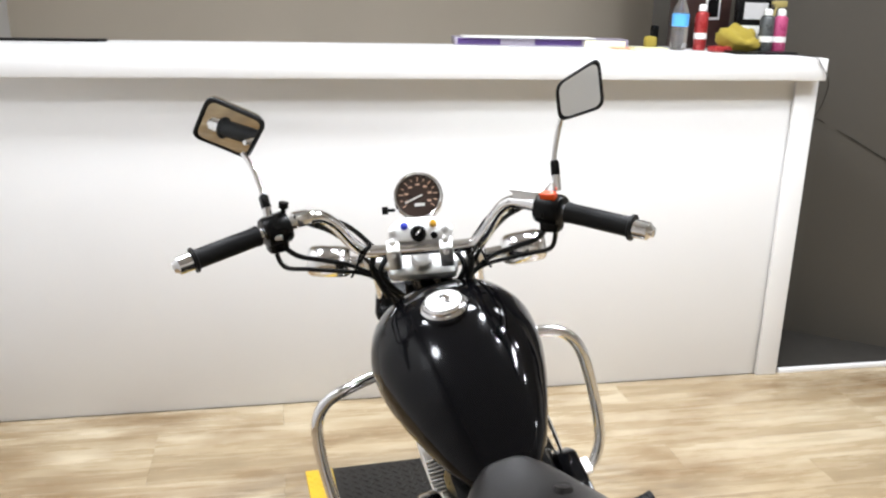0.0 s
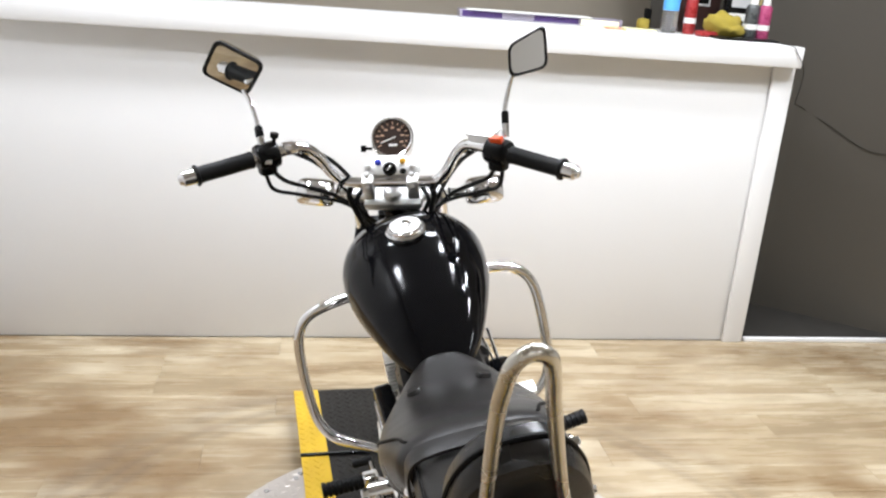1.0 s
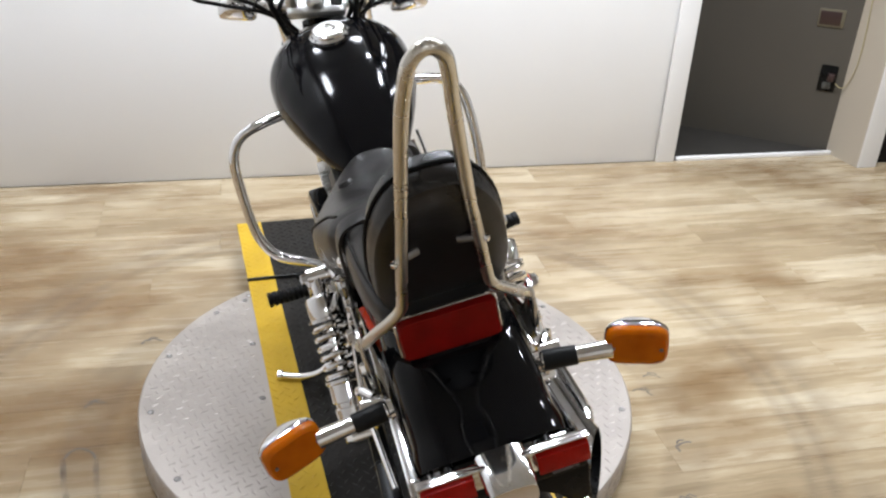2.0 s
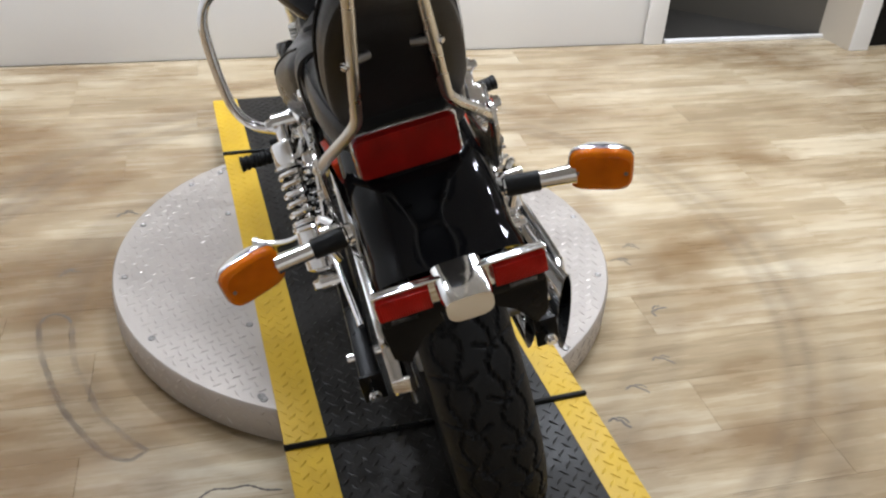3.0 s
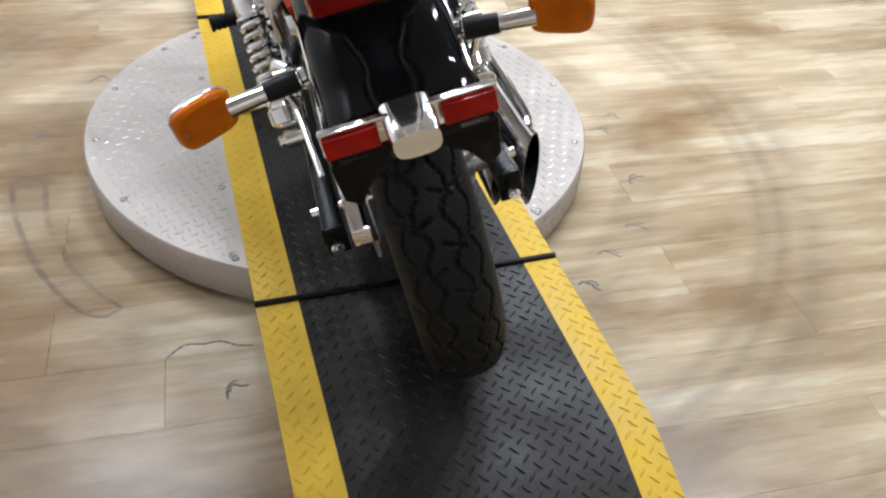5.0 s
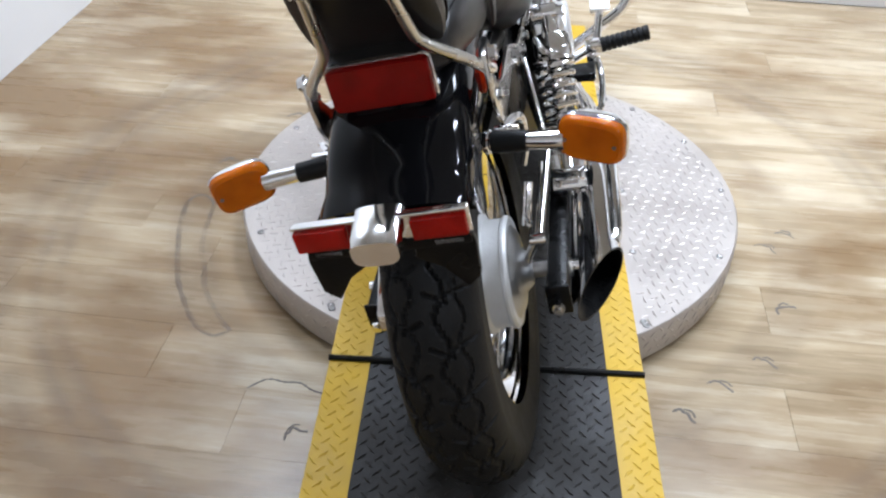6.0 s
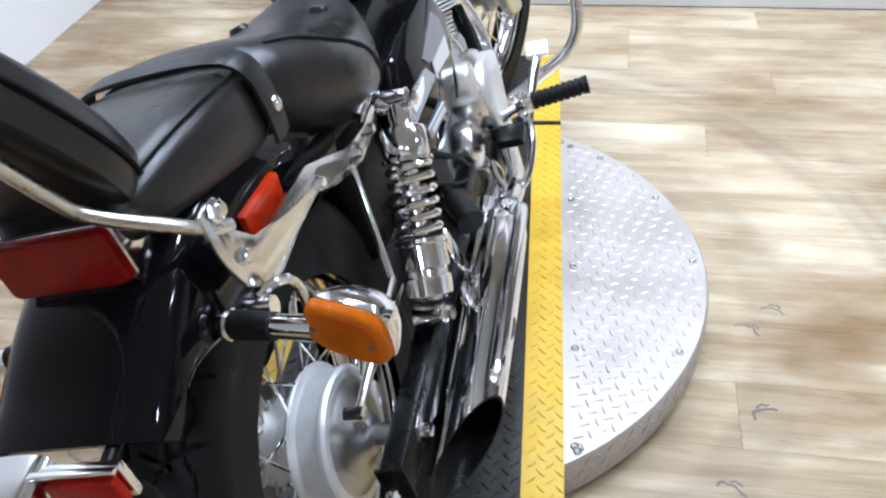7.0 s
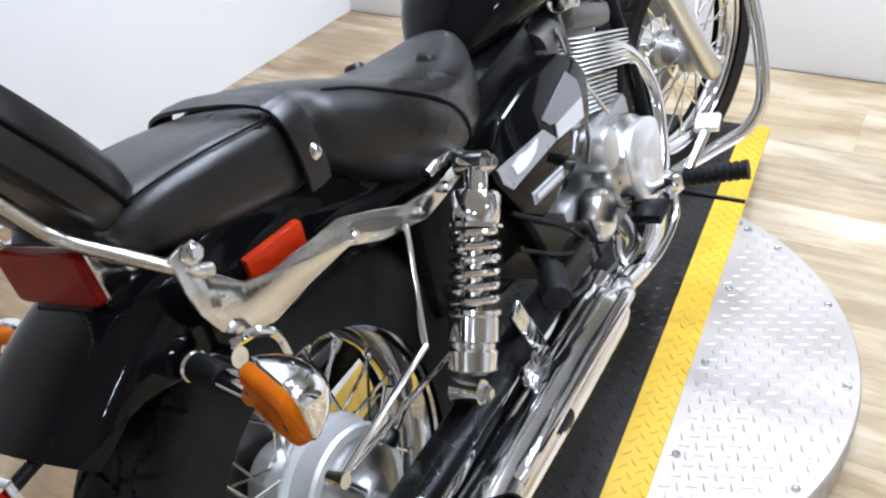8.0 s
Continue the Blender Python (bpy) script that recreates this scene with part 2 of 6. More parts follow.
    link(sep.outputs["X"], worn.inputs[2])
    falloff = nt.nodes.new("ShaderNodeMapRange")
    falloff.interpolation_type = "SMOOTHSTEP"
    falloff.inputs["From Min"].default_value, falloff.inputs["From Max"].default_value = 0.55, -0.95
    falloff.inputs["To Min"].default_value, falloff.inputs["To Max"].default_value = -0.04, 0.09
    link(worn.outputs[0], falloff.inputs["Value"])
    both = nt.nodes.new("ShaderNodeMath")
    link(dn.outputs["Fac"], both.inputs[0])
    link(falloff.outputs[0], both.inputs[1])
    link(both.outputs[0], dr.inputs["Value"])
    dirt_and_falloff = nt.nodes.new("ShaderNodeMix")
    dirt_and_falloff.data_type = "RGBA"
    dirt_and_falloff.inputs["B"].default_value = (0.168, 0.103, 0.046, 1)
    link(dr.outputs[0], dirt_and_falloff.inputs["Factor"])
    link(ramp.outputs["Color"], dirt_and_falloff.inputs["A"])
    link(dirt_and_falloff.outputs["Result"], scuff.inputs["A"])
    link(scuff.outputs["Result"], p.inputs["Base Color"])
    rr = nt.nodes.new("ShaderNodeMapRange")
    rr.inputs["To Min"].default_value, rr.inputs["To Max"].default_value = 0.19, 0.36
    link(streak, rr.inputs["Value"])
    p.inputs["Specular IOR Level"].default_value = 0.32
    link(rr.outputs[0], p.inputs["Roughness"])
    b = nt.nodes.new("ShaderNodeBump")
    b.inputs["Strength"].default_value, b.inputs["Distance"].default_value = 0.25, 0.001
    link(grain, b.inputs["Height"])
    link(b.outputs["Normal"], p.inputs["Normal"])
    return m


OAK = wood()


# ---- mesh helpers ----
def finish(bm, name, material, sharp=38):
    bmesh.ops.recalc_face_normals(bm, faces=bm.faces)
    for f in bm.faces:
        f.smooth = True
    lim = radians(sharp)
    for e in bm.edges:
        e.smooth = not (len(e.link_faces) == 2 and e.calc_face_angle(0) > lim)
    me = bpy.data.meshes.new(name)
    bm.to_mesh(me)
    bm.free()
    me.materials.append(material)
    return me


def part(name, bm, material, parent=None, label="", sharp=38):
    ob = new(name, finish(bm, name, material, sharp))
    ob.parent = parent
    if label:
        tagged(ob, label)
    return ob


def box(bm, size, m=Matrix(), bevel=0.0, seg=2):
    made = bmesh.ops.create_cube(bm, size=1.0, matrix=m @ Matrix.Diagonal((*size, 1)))
    if bevel:
        edges = list({e for v in made["verts"] for e in v.link_edges})
        bmesh.ops.bevel(bm, geom=edges, offset=bevel, segments=seg, profile=0.5, affect="EDGES")
    return bm


def rings(bm, loops, closed=True, caps=True):
    """Skin through equal loops of points."""
    vs = [[bm.verts.new(p) for p in loop] for loop in loops]
    n = len(vs[0])
    for a, b in zip(vs, vs[1:]):
        for i in range(n if closed else n - 1):
            j = (i + 1) % n
            bm.faces.new((a[i], a[j], b[j], b[i]))
    if caps and closed:
        bm.faces.new(vs[0])
        bm.faces.new(list(reversed(vs[-1])))
    return bm


def spline(points, steps=6, closed=False):
    pts = [Vector(p) for p in points]
    out, n = [], len(pts)
    for i in range(n if closed else n - 1):
        p1, p2 = pts[i], pts[(i + 1) % n]
        p0 = pts[i - 1] if closed or i else p1 * 2 - p2
        p3 = pts[(i + 2) % n] if closed or i + 2 < n else p2 * 2 - p1
        for k in range(steps):
            t = k / steps
            out.append(0.5 * (2 * p1 + (p2 - p0) * t + (2 * p0 - 5 * p1 + 4 * p2 - p3) * t * t + (3 * p1 - p0 - 3 * p2 + p3) * t ** 3))
    if not closed:
        out.append(pts[-1])
    return out


def tube(bm, points, r, seg=10, steps=6, closed=False, flat=1.0, smooth=True):
    pts = spline(points, steps, closed) if smooth else [Vector(p) for p in points]
    n = len(pts)
    up = None
    loops = []
    for i, p in enumerate(pts):
        a = pts[i - 1] if (i or closed) else p
        b = pts[(i + 1) % n] if (i + 1 < n or closed) else p
        d = (b - a).normalized()
        if up is None:
            up = d.orthogonal().normalized()
        up = (up - d * up.dot(d)).normalized()
        side = d.cross(up)
        rr = r[min(len(r) - 1, int(i * len(r) / n))] if isinstance(r, (list, tuple)) else r
        loops.append([p + rr * (math.cos(2 * math.pi * k / seg) * up * flat + math.sin(2 * math.pi * k / seg) * side) for k in range(seg)])
    if closed:
        loops.append(loops[0])
        rings(bm, loops, caps=False)
        bmesh.ops.remove_doubles(bm, verts=bm.verts, dist=1e-6)
    else:
        rings(bm, loops)
    return bm


def aim(p, d, spin=0.0):
    """Pose at p with z along d."""
    return Matrix.Translation(p) @ Vector(d).to_track_quat("Z", "Y").to_matrix().to_4x4() @ pose(0, 0, 0, 0, 0, spin)


def lathe(bm, profile, m=Matrix(), seg=32, caps=True):
    """Profile of (radius, height) turned about m's z."""
    loops = [[m @ Vector((r * math.cos(2 * math.pi * k / seg), r * math.sin(2 * math.pi * k / seg), h)) for k in range(seg)] for r, h in profile]
    return rings(bm, loops, caps=caps)


def rod(bm, a, b, r, seg=12, r2=None):
    a, b = Vector(a), Vector(b)
    return lathe(bm, [(r, 0), (r if r2 is None else r2, (b - a).length)], aim(a, b - a), seg)


def prism(bm, outline, depth, m=Matrix(), bevel=0.0):
    """Outline in m's xy, thick along m's z, centred."""
    vs = [bm.verts.new(m @ Vector((x, y, -depth / 2))) for x, y in outline]
    f = bm.faces.new(vs)
    top = bmesh.ops.extrude_face_region(bm, geom=[f])
    moved = [v for v in top["geom"] if isinstance(v, bmesh.types.BMVert)]
    d = (m.to_3x3() @ Vector((0, 0, depth)))
    for v in moved:
        v.co += d
    if bevel:
        es = list({e for v in vs + moved for e in v.link_edges})
        bmesh.ops.bevel(bm, geom=es, offset=bevel, segments=2, profile=0.5, affect="EDGES")
    return bm


def super_ring(cx, cy, cz, hw, hh, power=2.4, n=28, plane="xz", low=None):
    """Rounded-rectangle loop; low: half height below the middle."""
    out = []
    for k in range(n):
        a = 2 * math.pi * k / n
        c, s = math.cos(a), math.sin(a)
        x = hw * math.copysign(abs(c) ** (2 / power), c)
        h = hh if s >= 0 or low is None else low
        z = h * math.copysign(abs(s) ** (2 / power), s)
        out.append((cx + x, cy, cz + z) if plane == "xz" else (cx + x, cy + z, cz))
    return out


B = bmesh.new
AX = pose(0, 0, 0, 0, 90, 0)  # z turned to x


# ---- the room ----
def room_box(name, u, v, z, su, sv, sz, material, bevel=0.0, kind="structure", label=""):
    ob = new(name, finish(box(B(), (su, sv, sz), Matrix(), bevel), name, material))
    ob.matrix_world = ROOM @ pose(u, v, z)
    return tagged(ob, label, "", "", kind)


U0, U1, V0, V1 = -1.40, 6.0, -6.0, 1.3
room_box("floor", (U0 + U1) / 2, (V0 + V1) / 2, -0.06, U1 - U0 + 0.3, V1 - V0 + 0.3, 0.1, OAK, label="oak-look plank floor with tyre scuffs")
FLOOR = bpy.data.objects["floor"]
room_box("ceiling", (U0 + U1) / 2, (V0 + V1) / 2, CEIL + 0.05, U1 - U0 + 0.3, V1 - V0 + 0.3, 0.1, CEILING, label="grey painted ceiling with round lamps")
room_box("wall_west", U0 - 0.06, (V0 + V1) / 2, CEIL / 2, 0.12, V1 - V0, CEIL, WHITE_PAINT, label="white painted wall beside the ramp")
room_box("wall_east", U1 + 0.06, (V0 + V1) / 2, CEIL / 2, 0.12, V1 - V0, CEIL, GREY_WALL, label="grey painted wall")
room_box("wall_south", (U0 + U1) / 2, V0 - 0.06, CEIL / 2, U1 - U0 + 0.24, 0.12, CEIL, BEIGE_WALL, label="pale beige painted wall")
room_box("wall_north", (U0 + U1) / 2, V1 + 0.06, CEIL / 2, U1 - U0 + 0.24, 0.12, CEIL, TAUPE, label="taupe painted wall behind the counter")

CT = 1.205  # counter top
counter = tagged(new("counter"), "long white painted counter with a thick overhanging top", "counter")
counter.matrix_world = ROOM
part("front_panel", box(B(), (2.975, 0.09, CT - 0.075), pose(0.0925, 0.048, (CT - 0.075) / 2), 0.002), WHITE_PAINT, counter)
part("end_post", box(B(), (0.085, 0.012, CT - 0.078), pose(1.541, -0.008, (CT - 0.078) / 2), 0.002), WHITE_PAINT, counter)
part("end_panel", box(B(), (0.05, 0.36, CT - 0.075), pose(1.5565, 0.275, (CT - 0.075) / 2), 0.002), WHITE_PAINT, counter)
part("countertop", box(B(), (2.975, 0.56, 0.075), pose(0.0875, 0.215, CT - 0.0375), 0.004), WHITE_PAINT, counter)

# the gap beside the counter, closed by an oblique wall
# floor sheet with the gap's darkness put into its colour
room_box("recess_floor", 1.97, 0.33, 0.003, 0.75, 0.64, 0.010, UNLIT_FLOOR, label="floor in the gap beside the counter, coloured dark as unlit")
# this wall takes the darkened taupe in place of real shade
oblique = new("wall_oblique", finish(prism(B(), [(2.37, 0.012), (1.30, 0.80), (1.36, 0.88), (2.43, 0.09)], CEIL, pose(0, 0, CEIL / 2)), "wall_oblique", SHADED_TAUPE))
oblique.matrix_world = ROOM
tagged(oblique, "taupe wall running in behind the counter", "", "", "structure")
room_box("threshold", 1.975, -0.002, 0.008, 0.755, 0.018, 0.018, WHITE_PAINT, 0.002, label="white threshold strip")
side = new("wall_return", finish(prism(B(), [(2.352, 0.03), (2.352, 0.0), (2.372, -0.166), (2.385, -0.166), (2.385, 0.10), (2.36, 0.10)], CEIL, pose(0, 0, CEIL / 2)), "wall_return", TAUPE))
side.matrix_world = ROOM
tagged(side, "short taupe wall at the end of the gap", "", "", "structure")
jamb = new("wall_jamb", finish(box(B(), (0.092, 0.27, CEIL), pose(2.419, -0.036, CEIL / 2), 0.003), "wall_jamb", WHITE_PAINT))
jamb.matrix_world = ROOM
tagged(jamb, "white painted door jamb", "", "", "structure")
room_box("wall_door_side", 4.3, 0.1, CEIL / 2, 3.5, 0.1, CEIL, WHITE_PAINT, label="white painted wall")
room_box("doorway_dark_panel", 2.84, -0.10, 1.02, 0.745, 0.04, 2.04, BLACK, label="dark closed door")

# ---- turntable and ramp ----
DISC_R, DISC_Z = 0.568, 0.094
turntable = tagged(new("turntable"), "round raised turntable clad in silver tread plate", "turntable")
turntable.matrix_world = pose(-0.006, 0, 0)
part("disc", lathe(B(), [(DISC_R - 0.004, 0.012), (DISC_R, 0.02), (DISC_R, DISC_Z - 0.004), (DISC_R - 0.003, DISC_Z), (DISC_R - 0.02, DISC_Z)], seg=128), PLATE, turntable)


# ---- the motorcycle ----
bike = tagged(new("motorcycle"), "black chrome-trimmed cruiser motorcycle leaning on its side stand", "motorcycle")
bike.matrix_world = Matrix.Translation((0.080, 0, 0.098)) @ pose(0, 0, 0, 0, 0, -3.3) @ pose(0, 0, 0, 0, -14.5, 0)
REAR, FRONT = Vector((0, -0.70, 0.305)), Vector((0.012, 0.658, 0.298))
# steering, turned to the right about its raked axis
PIVOT, RAKE = Vector((0, 0.19, 0.90)), Vector((0, -0.54, 0.84)).normalized()
WHEEL_STEER = Matrix.Translation(PIVOT) @ Matrix.Rotation(radians(-18), 4, RAKE) @ Matrix.Translation(-PIVOT)
STEER = Matrix.Translation(PIVOT) @ Matrix.Rotation(radians(-15), 4, RAKE) @ Matrix.Translation(-PIVOT)


def bp(name, bm, material, parent=None, label="", m=None, sharp=38):
    if m is not None:
        bm.transform(m)
    return part(name, bm, material, parent or bike, label, sharp)


def bp_each(name, bm, material, parent=None, label="", m=None):
    """One part for every separate piece of the mesh."""
    if m is not None:
        bm.transform(m)
    left = set(bm.verts)
    while left:
        todo = [left.pop()]
        piece = set(todo)
        while todo:
            q = todo.pop()
            for e in q.link_edges:
                o = e.other_vert(q)
                if o not in piece:
                    piece.add(o)
                    todo.append(o)
        left -= piece
        nb = B()
        order = [v for v in bm.verts if v in piece]
        made = {v: nb.verts.new(v.co) for v in order}
        for f in bm.faces:
            if f.verts[0] in piece:
                nb.faces.new([made[v] for v in f.verts])
        part(name, nb, material, parent or bike, label)
    bm.free()


def bolt(bm, p, d, r=0.006, h=0.005):
    m = aim(p, d)
    lathe(bm, [(r * 1.25, 0), (r * 1.25, h * 0.3), (r, h * 0.3), (r, h), (r * 0.7, h * 1.25)], m, 6)
    return bm


def tyre(centre, radius, half, rim_r, tread):
    """A tyre with grooves cut into its tread."""
    bm = B()
    nseg, prof = 720, []
    for k in range(49):
        a = math.pi * (k / 48)
        x = -half * math.cos(a)
        s = math.sin(a)
        r = rim_r + (radius - rim_r) * (s ** 0.42 if s > 0 else 0)
        prof.append((x * (1.0 if s > 0.25 else 0.86 + 0.14 * s / 0.25), r))
    loops = []
    for i in range(nseg):
        th = 2 * math.pi * i / nseg
        loop = []
        for x, r in prof:
            depth = 0.0
            w = abs(x) / half
            if r > radius - 0.055 and w < 0.93:
                ph = th * radius / tread
                zig = 0.30 + 0.10 * math.sin(2 * math.pi * ph * 1.0 + (0 if x > 0 else math.pi))
                d1 = abs(w - zig) * half
                cross = abs(((ph + 0.35 * w + (0.5 if x < 0 else 0)) % 1.0) - 0.5) * tread
                cross2 = abs(((ph * 1.0 - 0.5 * w + 0.25 + (0.5 if x < 0 else 0)) % 1.0) - 0.5) * tread
                cut = []
                if w < 0.8:
                    cut.append(d1)
                    cut.append(abs(w - 0.64 - 0.07 * math.sin(2 * math.pi * ph + (math.pi if x > 0 else 0))) * half)
                if w > zig:
                    cut.append(cross)
                if 0.06 < w < zig + 0.18:
                    cut.append(cross2)
                if cut:
                    depth = 0.0055 * max(0.0, 1 - (min(cut) / 0.0031) ** 2) * min(1, (0.93 - w) * 12)
            rr = r - depth
            loop.append((centre[0] + x, centre[1] + rr * math.cos(th), centre[2] + rr * math.sin(th)))
        loops.append(loop)
    vs = [[bm.verts.new(p) for p in loop] for loop in loops]
    n = len(prof)
    for i in range(nseg):
        a, b = vs[i], vs[(i + 1) % nseg]
        for j in range(n - 1):
            bm.faces.new((a[j], a[j + 1], b[j + 1], b[j]))
    return bm


def rim(centre, r, half):
    c = Matrix.Translation(centre) @ AX
    return lathe(B(), [(r + 0.008, -half), (r + 0.010, -half + 0.003), (r - 0.002, -half + 0.006), (r - 0.014, -half * 0.45), (r - 0.018, 0),
                       (r - 0.014, half * 0.45), (r - 0.002, half - 0.006), (r + 0.010, half - 0.003), (r + 0.008, half), (r + 0.001, half * 0.7), (r - 0.006, 0),
                       (r + 0.001, -half * 0.7), (r + 0.008, -half)], c, 96, caps=False)


def spokes(wheel, centre, r_rim, r_hub, hub_x, count, m=Matrix(), flange=None):
    """Wire spokes, laced in crossing pairs."""
    first = None
    made = []
    for side in (-1, 1):
        for k in range(count // 2):
            a = 2 * math.pi * (k + (0.5 if side > 0 else 0)) / (count // 2)
            lean = 0.42 * (1 if k % 2 else -1)
            x, r = flange if flange and side > 0 else (side * hub_x, r_hub)
            p = Vector((x, r * math.cos(a - lean), r * math.sin(a - lean)))
            q = Vector((side * 0.008, r_rim * math.cos(a), r_rim * math.sin(a)))
            length = (q - p).length
            if first is None:
                bm = B()
                lathe(bm, [(0.0021, 0), (0.0021, length - 0.02), (0.0034, length - 0.018), (0.0034, length)], Matrix(), 6)
                first = finish(bm, "spoke", CHROME)
            ob = new("spoke", first)
            ob.parent = wheel
            ob.matrix_local = m @ Matrix.Translation(centre) @ aim(p, q - p) @ Matrix.Diagonal((1, 1, length / (made[0] if made else length), 1))
            made.append(length)
    return made


# rear wheel
rear_wheel = bp("rear_wheel", rim(REAR, 0.192, 0.040), CHROME, label="chrome wire-spoked rear wheel")
bp("tyre", tyre(REAR, 0.305, 0.0625, 0.194, 0.068), TYRE, rear_wheel, "worn black road tyre with blocky tread", sharp=28)
bm = lathe(B(), [(0.03, -0.075), (0.05, -0.072), (0.052, -0.045), (0.034, -0.03), (0.034, 0.004), (0.074, 0.010), (0.090, 0.013), (0.0915, 0.016), (0.090, 0.019), (0.082, 0.022), (0.081, 0.026), (0.081, 0.047), (0.0845, 0.050), (0.0845, 0.054), (0.081, 0.058)], Matrix.Translation(REAR + Vector((0.010, 0, 0))) @ AX, 56)
bp("hub", bm, DRUM, rear_wheel, "aluminium brake drum hub")
bm = lathe(B(), [(0.077, 0.054), (0.0755, 0.057), (0.071, 0.0575), (0.066, 0.061), (0.058, 0.066), (0.046, 0.0685), (0.034, 0.0705), (0.028, 0.077), (0.022, 0.083), (0.014, 0.085)], Matrix.Translation(REAR + Vector((0.010, 0, 0))) @ AX, 48)
bp("brake_panel", bm, CAST, rear_wheel)
bm = lathe(B(), [(0.05, -0.078), (0.092, -0.078), (0.094, -0.081), (0.092, -0.084), (0.05, -0.084)], Matrix.Translation(REAR) @ AX, 40)
bp("sprocket", bm, STEEL, rear_wheel)
spokes(rear_wheel, REAR, 0.178, 0.05, 0.03, 36, flange=(0.026, 0.087))
bp("axle", rod(rod(B(), (-0.16, -0.70, 0.305), (0.162, -0.70, 0.305), 0.0085), (0.137, -0.70, 0.305), (0.152, -0.70, 0.305), 0.016, 6), CHROME)
bm = B()
rod(bm, (0.066, -0.70, 0.305), (0.128, -0.70, 0.305), 0.013, 16)
bp("axle_spacer", bm, STEEL)
bm = B()
tube(bm, [(0.092, -0.665, 0.36), (0.098, -0.64, 0.39), (0.102, -0.625, 0.41)], 0.007)
box(bm, (0.008, 0.022, 0.05), pose(0.097, -0.655, 0.365, 30), 0.003)
bp("brake_arm", bm, CHROME)

# chain and guard, on the far side
bm = B()
tube(bm, [(-0.081, -0.70, 0.397), (-0.081, -0.4, 0.37), (-0.081, -0.16, 0.345)], 0.007, 6)
tube(bm, [(-0.081, -0.70, 0.213), (-0.081, -0.4, 0.23), (-0.081, -0.16, 0.25)], 0.007, 6)
bp_each("chain", bm, STEEL)
bm = prism(B(), [(-0.24, 0.40), (-0.30, 0.425), (-0.62, 0.43), (-0.76, 0.415), (-0.845, 0.37), (-0.85, 0.345), (-0.82, 0.345), (-0.74, 0.385), (-0.62, 0.40), (-0.30, 0.39)], 0.034, pose(-0.088, 0, 0) @ pose(0, 0, 0, 90, 0, 90), 0.003)
bp("chain_guard", bm, CHROME)

# swing arm and frame
for s in (-1, 1):
    bm = B()
    box(bm, (0.030, 0.60, 0.046), pose(s * 0.133, -0.47, 0.304, 0), 0.006)
    box(bm, (0.035, 0.006, 0.05), pose(s * 0.133, -0.772, 0.304), 0.002)
    bp("swing_arm", bm, BLACK)
    bm = B()
    rod(bm, (s * 0.133, -0.775, 0.304), (s * 0.133, -0.80, 0.304), 0.005, 8)
    rod(bm, (s * 0.133, -0.788, 0.304), (s * 0.133, -0.797, 0.304), 0.009, 6)
    bp_each("chain_adjuster", bm, CHROME)
    bm = B()
    tube(bm, [(s * 0.03, 0.23, 0.82), (s * 0.05, 0.28, 0.62), (s * 0.075, 0.29, 0.35), (s * 0.09, 0.24, 0.18), (s * 0.1, 0.10, 0.15), (s * 0.1, -0.12, 0.17), (s * 0.09, -0.21, 0.28), (s * 0.075, -0.26, 0.50)], 0.015, 10)
    tube(bm, [(s * 0.04, 0.0, 0.62), (s * 0.06, -0.22, 0.56), (s * 0.075, -0.36, 0.565), (s * 0.078, -0.50, 0.585), (s * 0.07, -0.62, 0.61)], 0.014, 10)
    bp_each("frame_tube", bm, BLACK)
bm = B()
box(bm, (0.16, 0.26, 0.22), pose(0, -0.33, 0.46, -8), 0.03)
box(bm, (0.17, 0.30, 0.13), pose(0, -0.20, 0.555, 6), 0.03)
bp("airbox", bm, BLACK)

# rear fender
def fender_ring(a, r, w, skirt, lip=0.0):
    out = []
    n = 18
    c = Vector((0, REAR.y + r * math.cos(a), REAR.z + r * math.sin(a)))
    rad = Vector((0, math.cos(a), math.sin(a)))
    pts = [(-w - lip, -skirt)]
    for k in range(n + 1):
        t = math.pi * (1 - k / n)
        x = w * math.copysign(abs(math.cos(t)) ** 0.62, math.cos(t))
        h = -0.045 + 0.045 * math.sin(t) ** 0.75
        pts.append((x, h))
    pts.append((w + lip, -skirt))
    for x, h in pts:
        out.append(c + Vector((x, 0, 0)) + rad * h)
    for x, h in reversed(pts):
        out.append(c + Vector((x * 0.965, 0, 0)) + rad * (h - 0.005))
    return out


loops = []
for k in range(34):
    t = k / 33
    a = radians(48 + 82 * t)
    skirt = 0.085 + 0.05 * math.sin(math.pi * min(1, t * 1.15)) - 0.06 * max(0, t - 0.75) * 4
    r = 0.392 + 0.008 * t + (0.012 * (t - 0.93) / 0.07 if t > 0.93 else 0)
    loops.append(fender_ring(a, r, 0.082 + 0.004 * t + (0.003 if t > 0.96 else 0), skirt))
fender = bp("rear_fender", rings(B(), loops), PAINT, label="gloss black rear fender")

# tail light on the fender
bm = B()
loops = [super_ring(-0.004, -0.7700, 0.7050, 0.056, 0.026, 5, 40), super_ring(-0.004, -0.7900, 0.7050, 0.0625, 0.0295, 7, 40), super_ring(-0.004, -0.8220, 0.7040, 0.0620, 0.0295, 8, 40), super_ring(-0.004, -0.8370, 0.7030, 0.0625, 0.0295, 10, 40), super_ring(-0.004, -0.8385, 0.7030, 0.0610, 0.0280, 10, 40)]
tail = bp("tail_light", rings(bm, loops), CHROME, label="rectangular red tail light with a chrome shell")
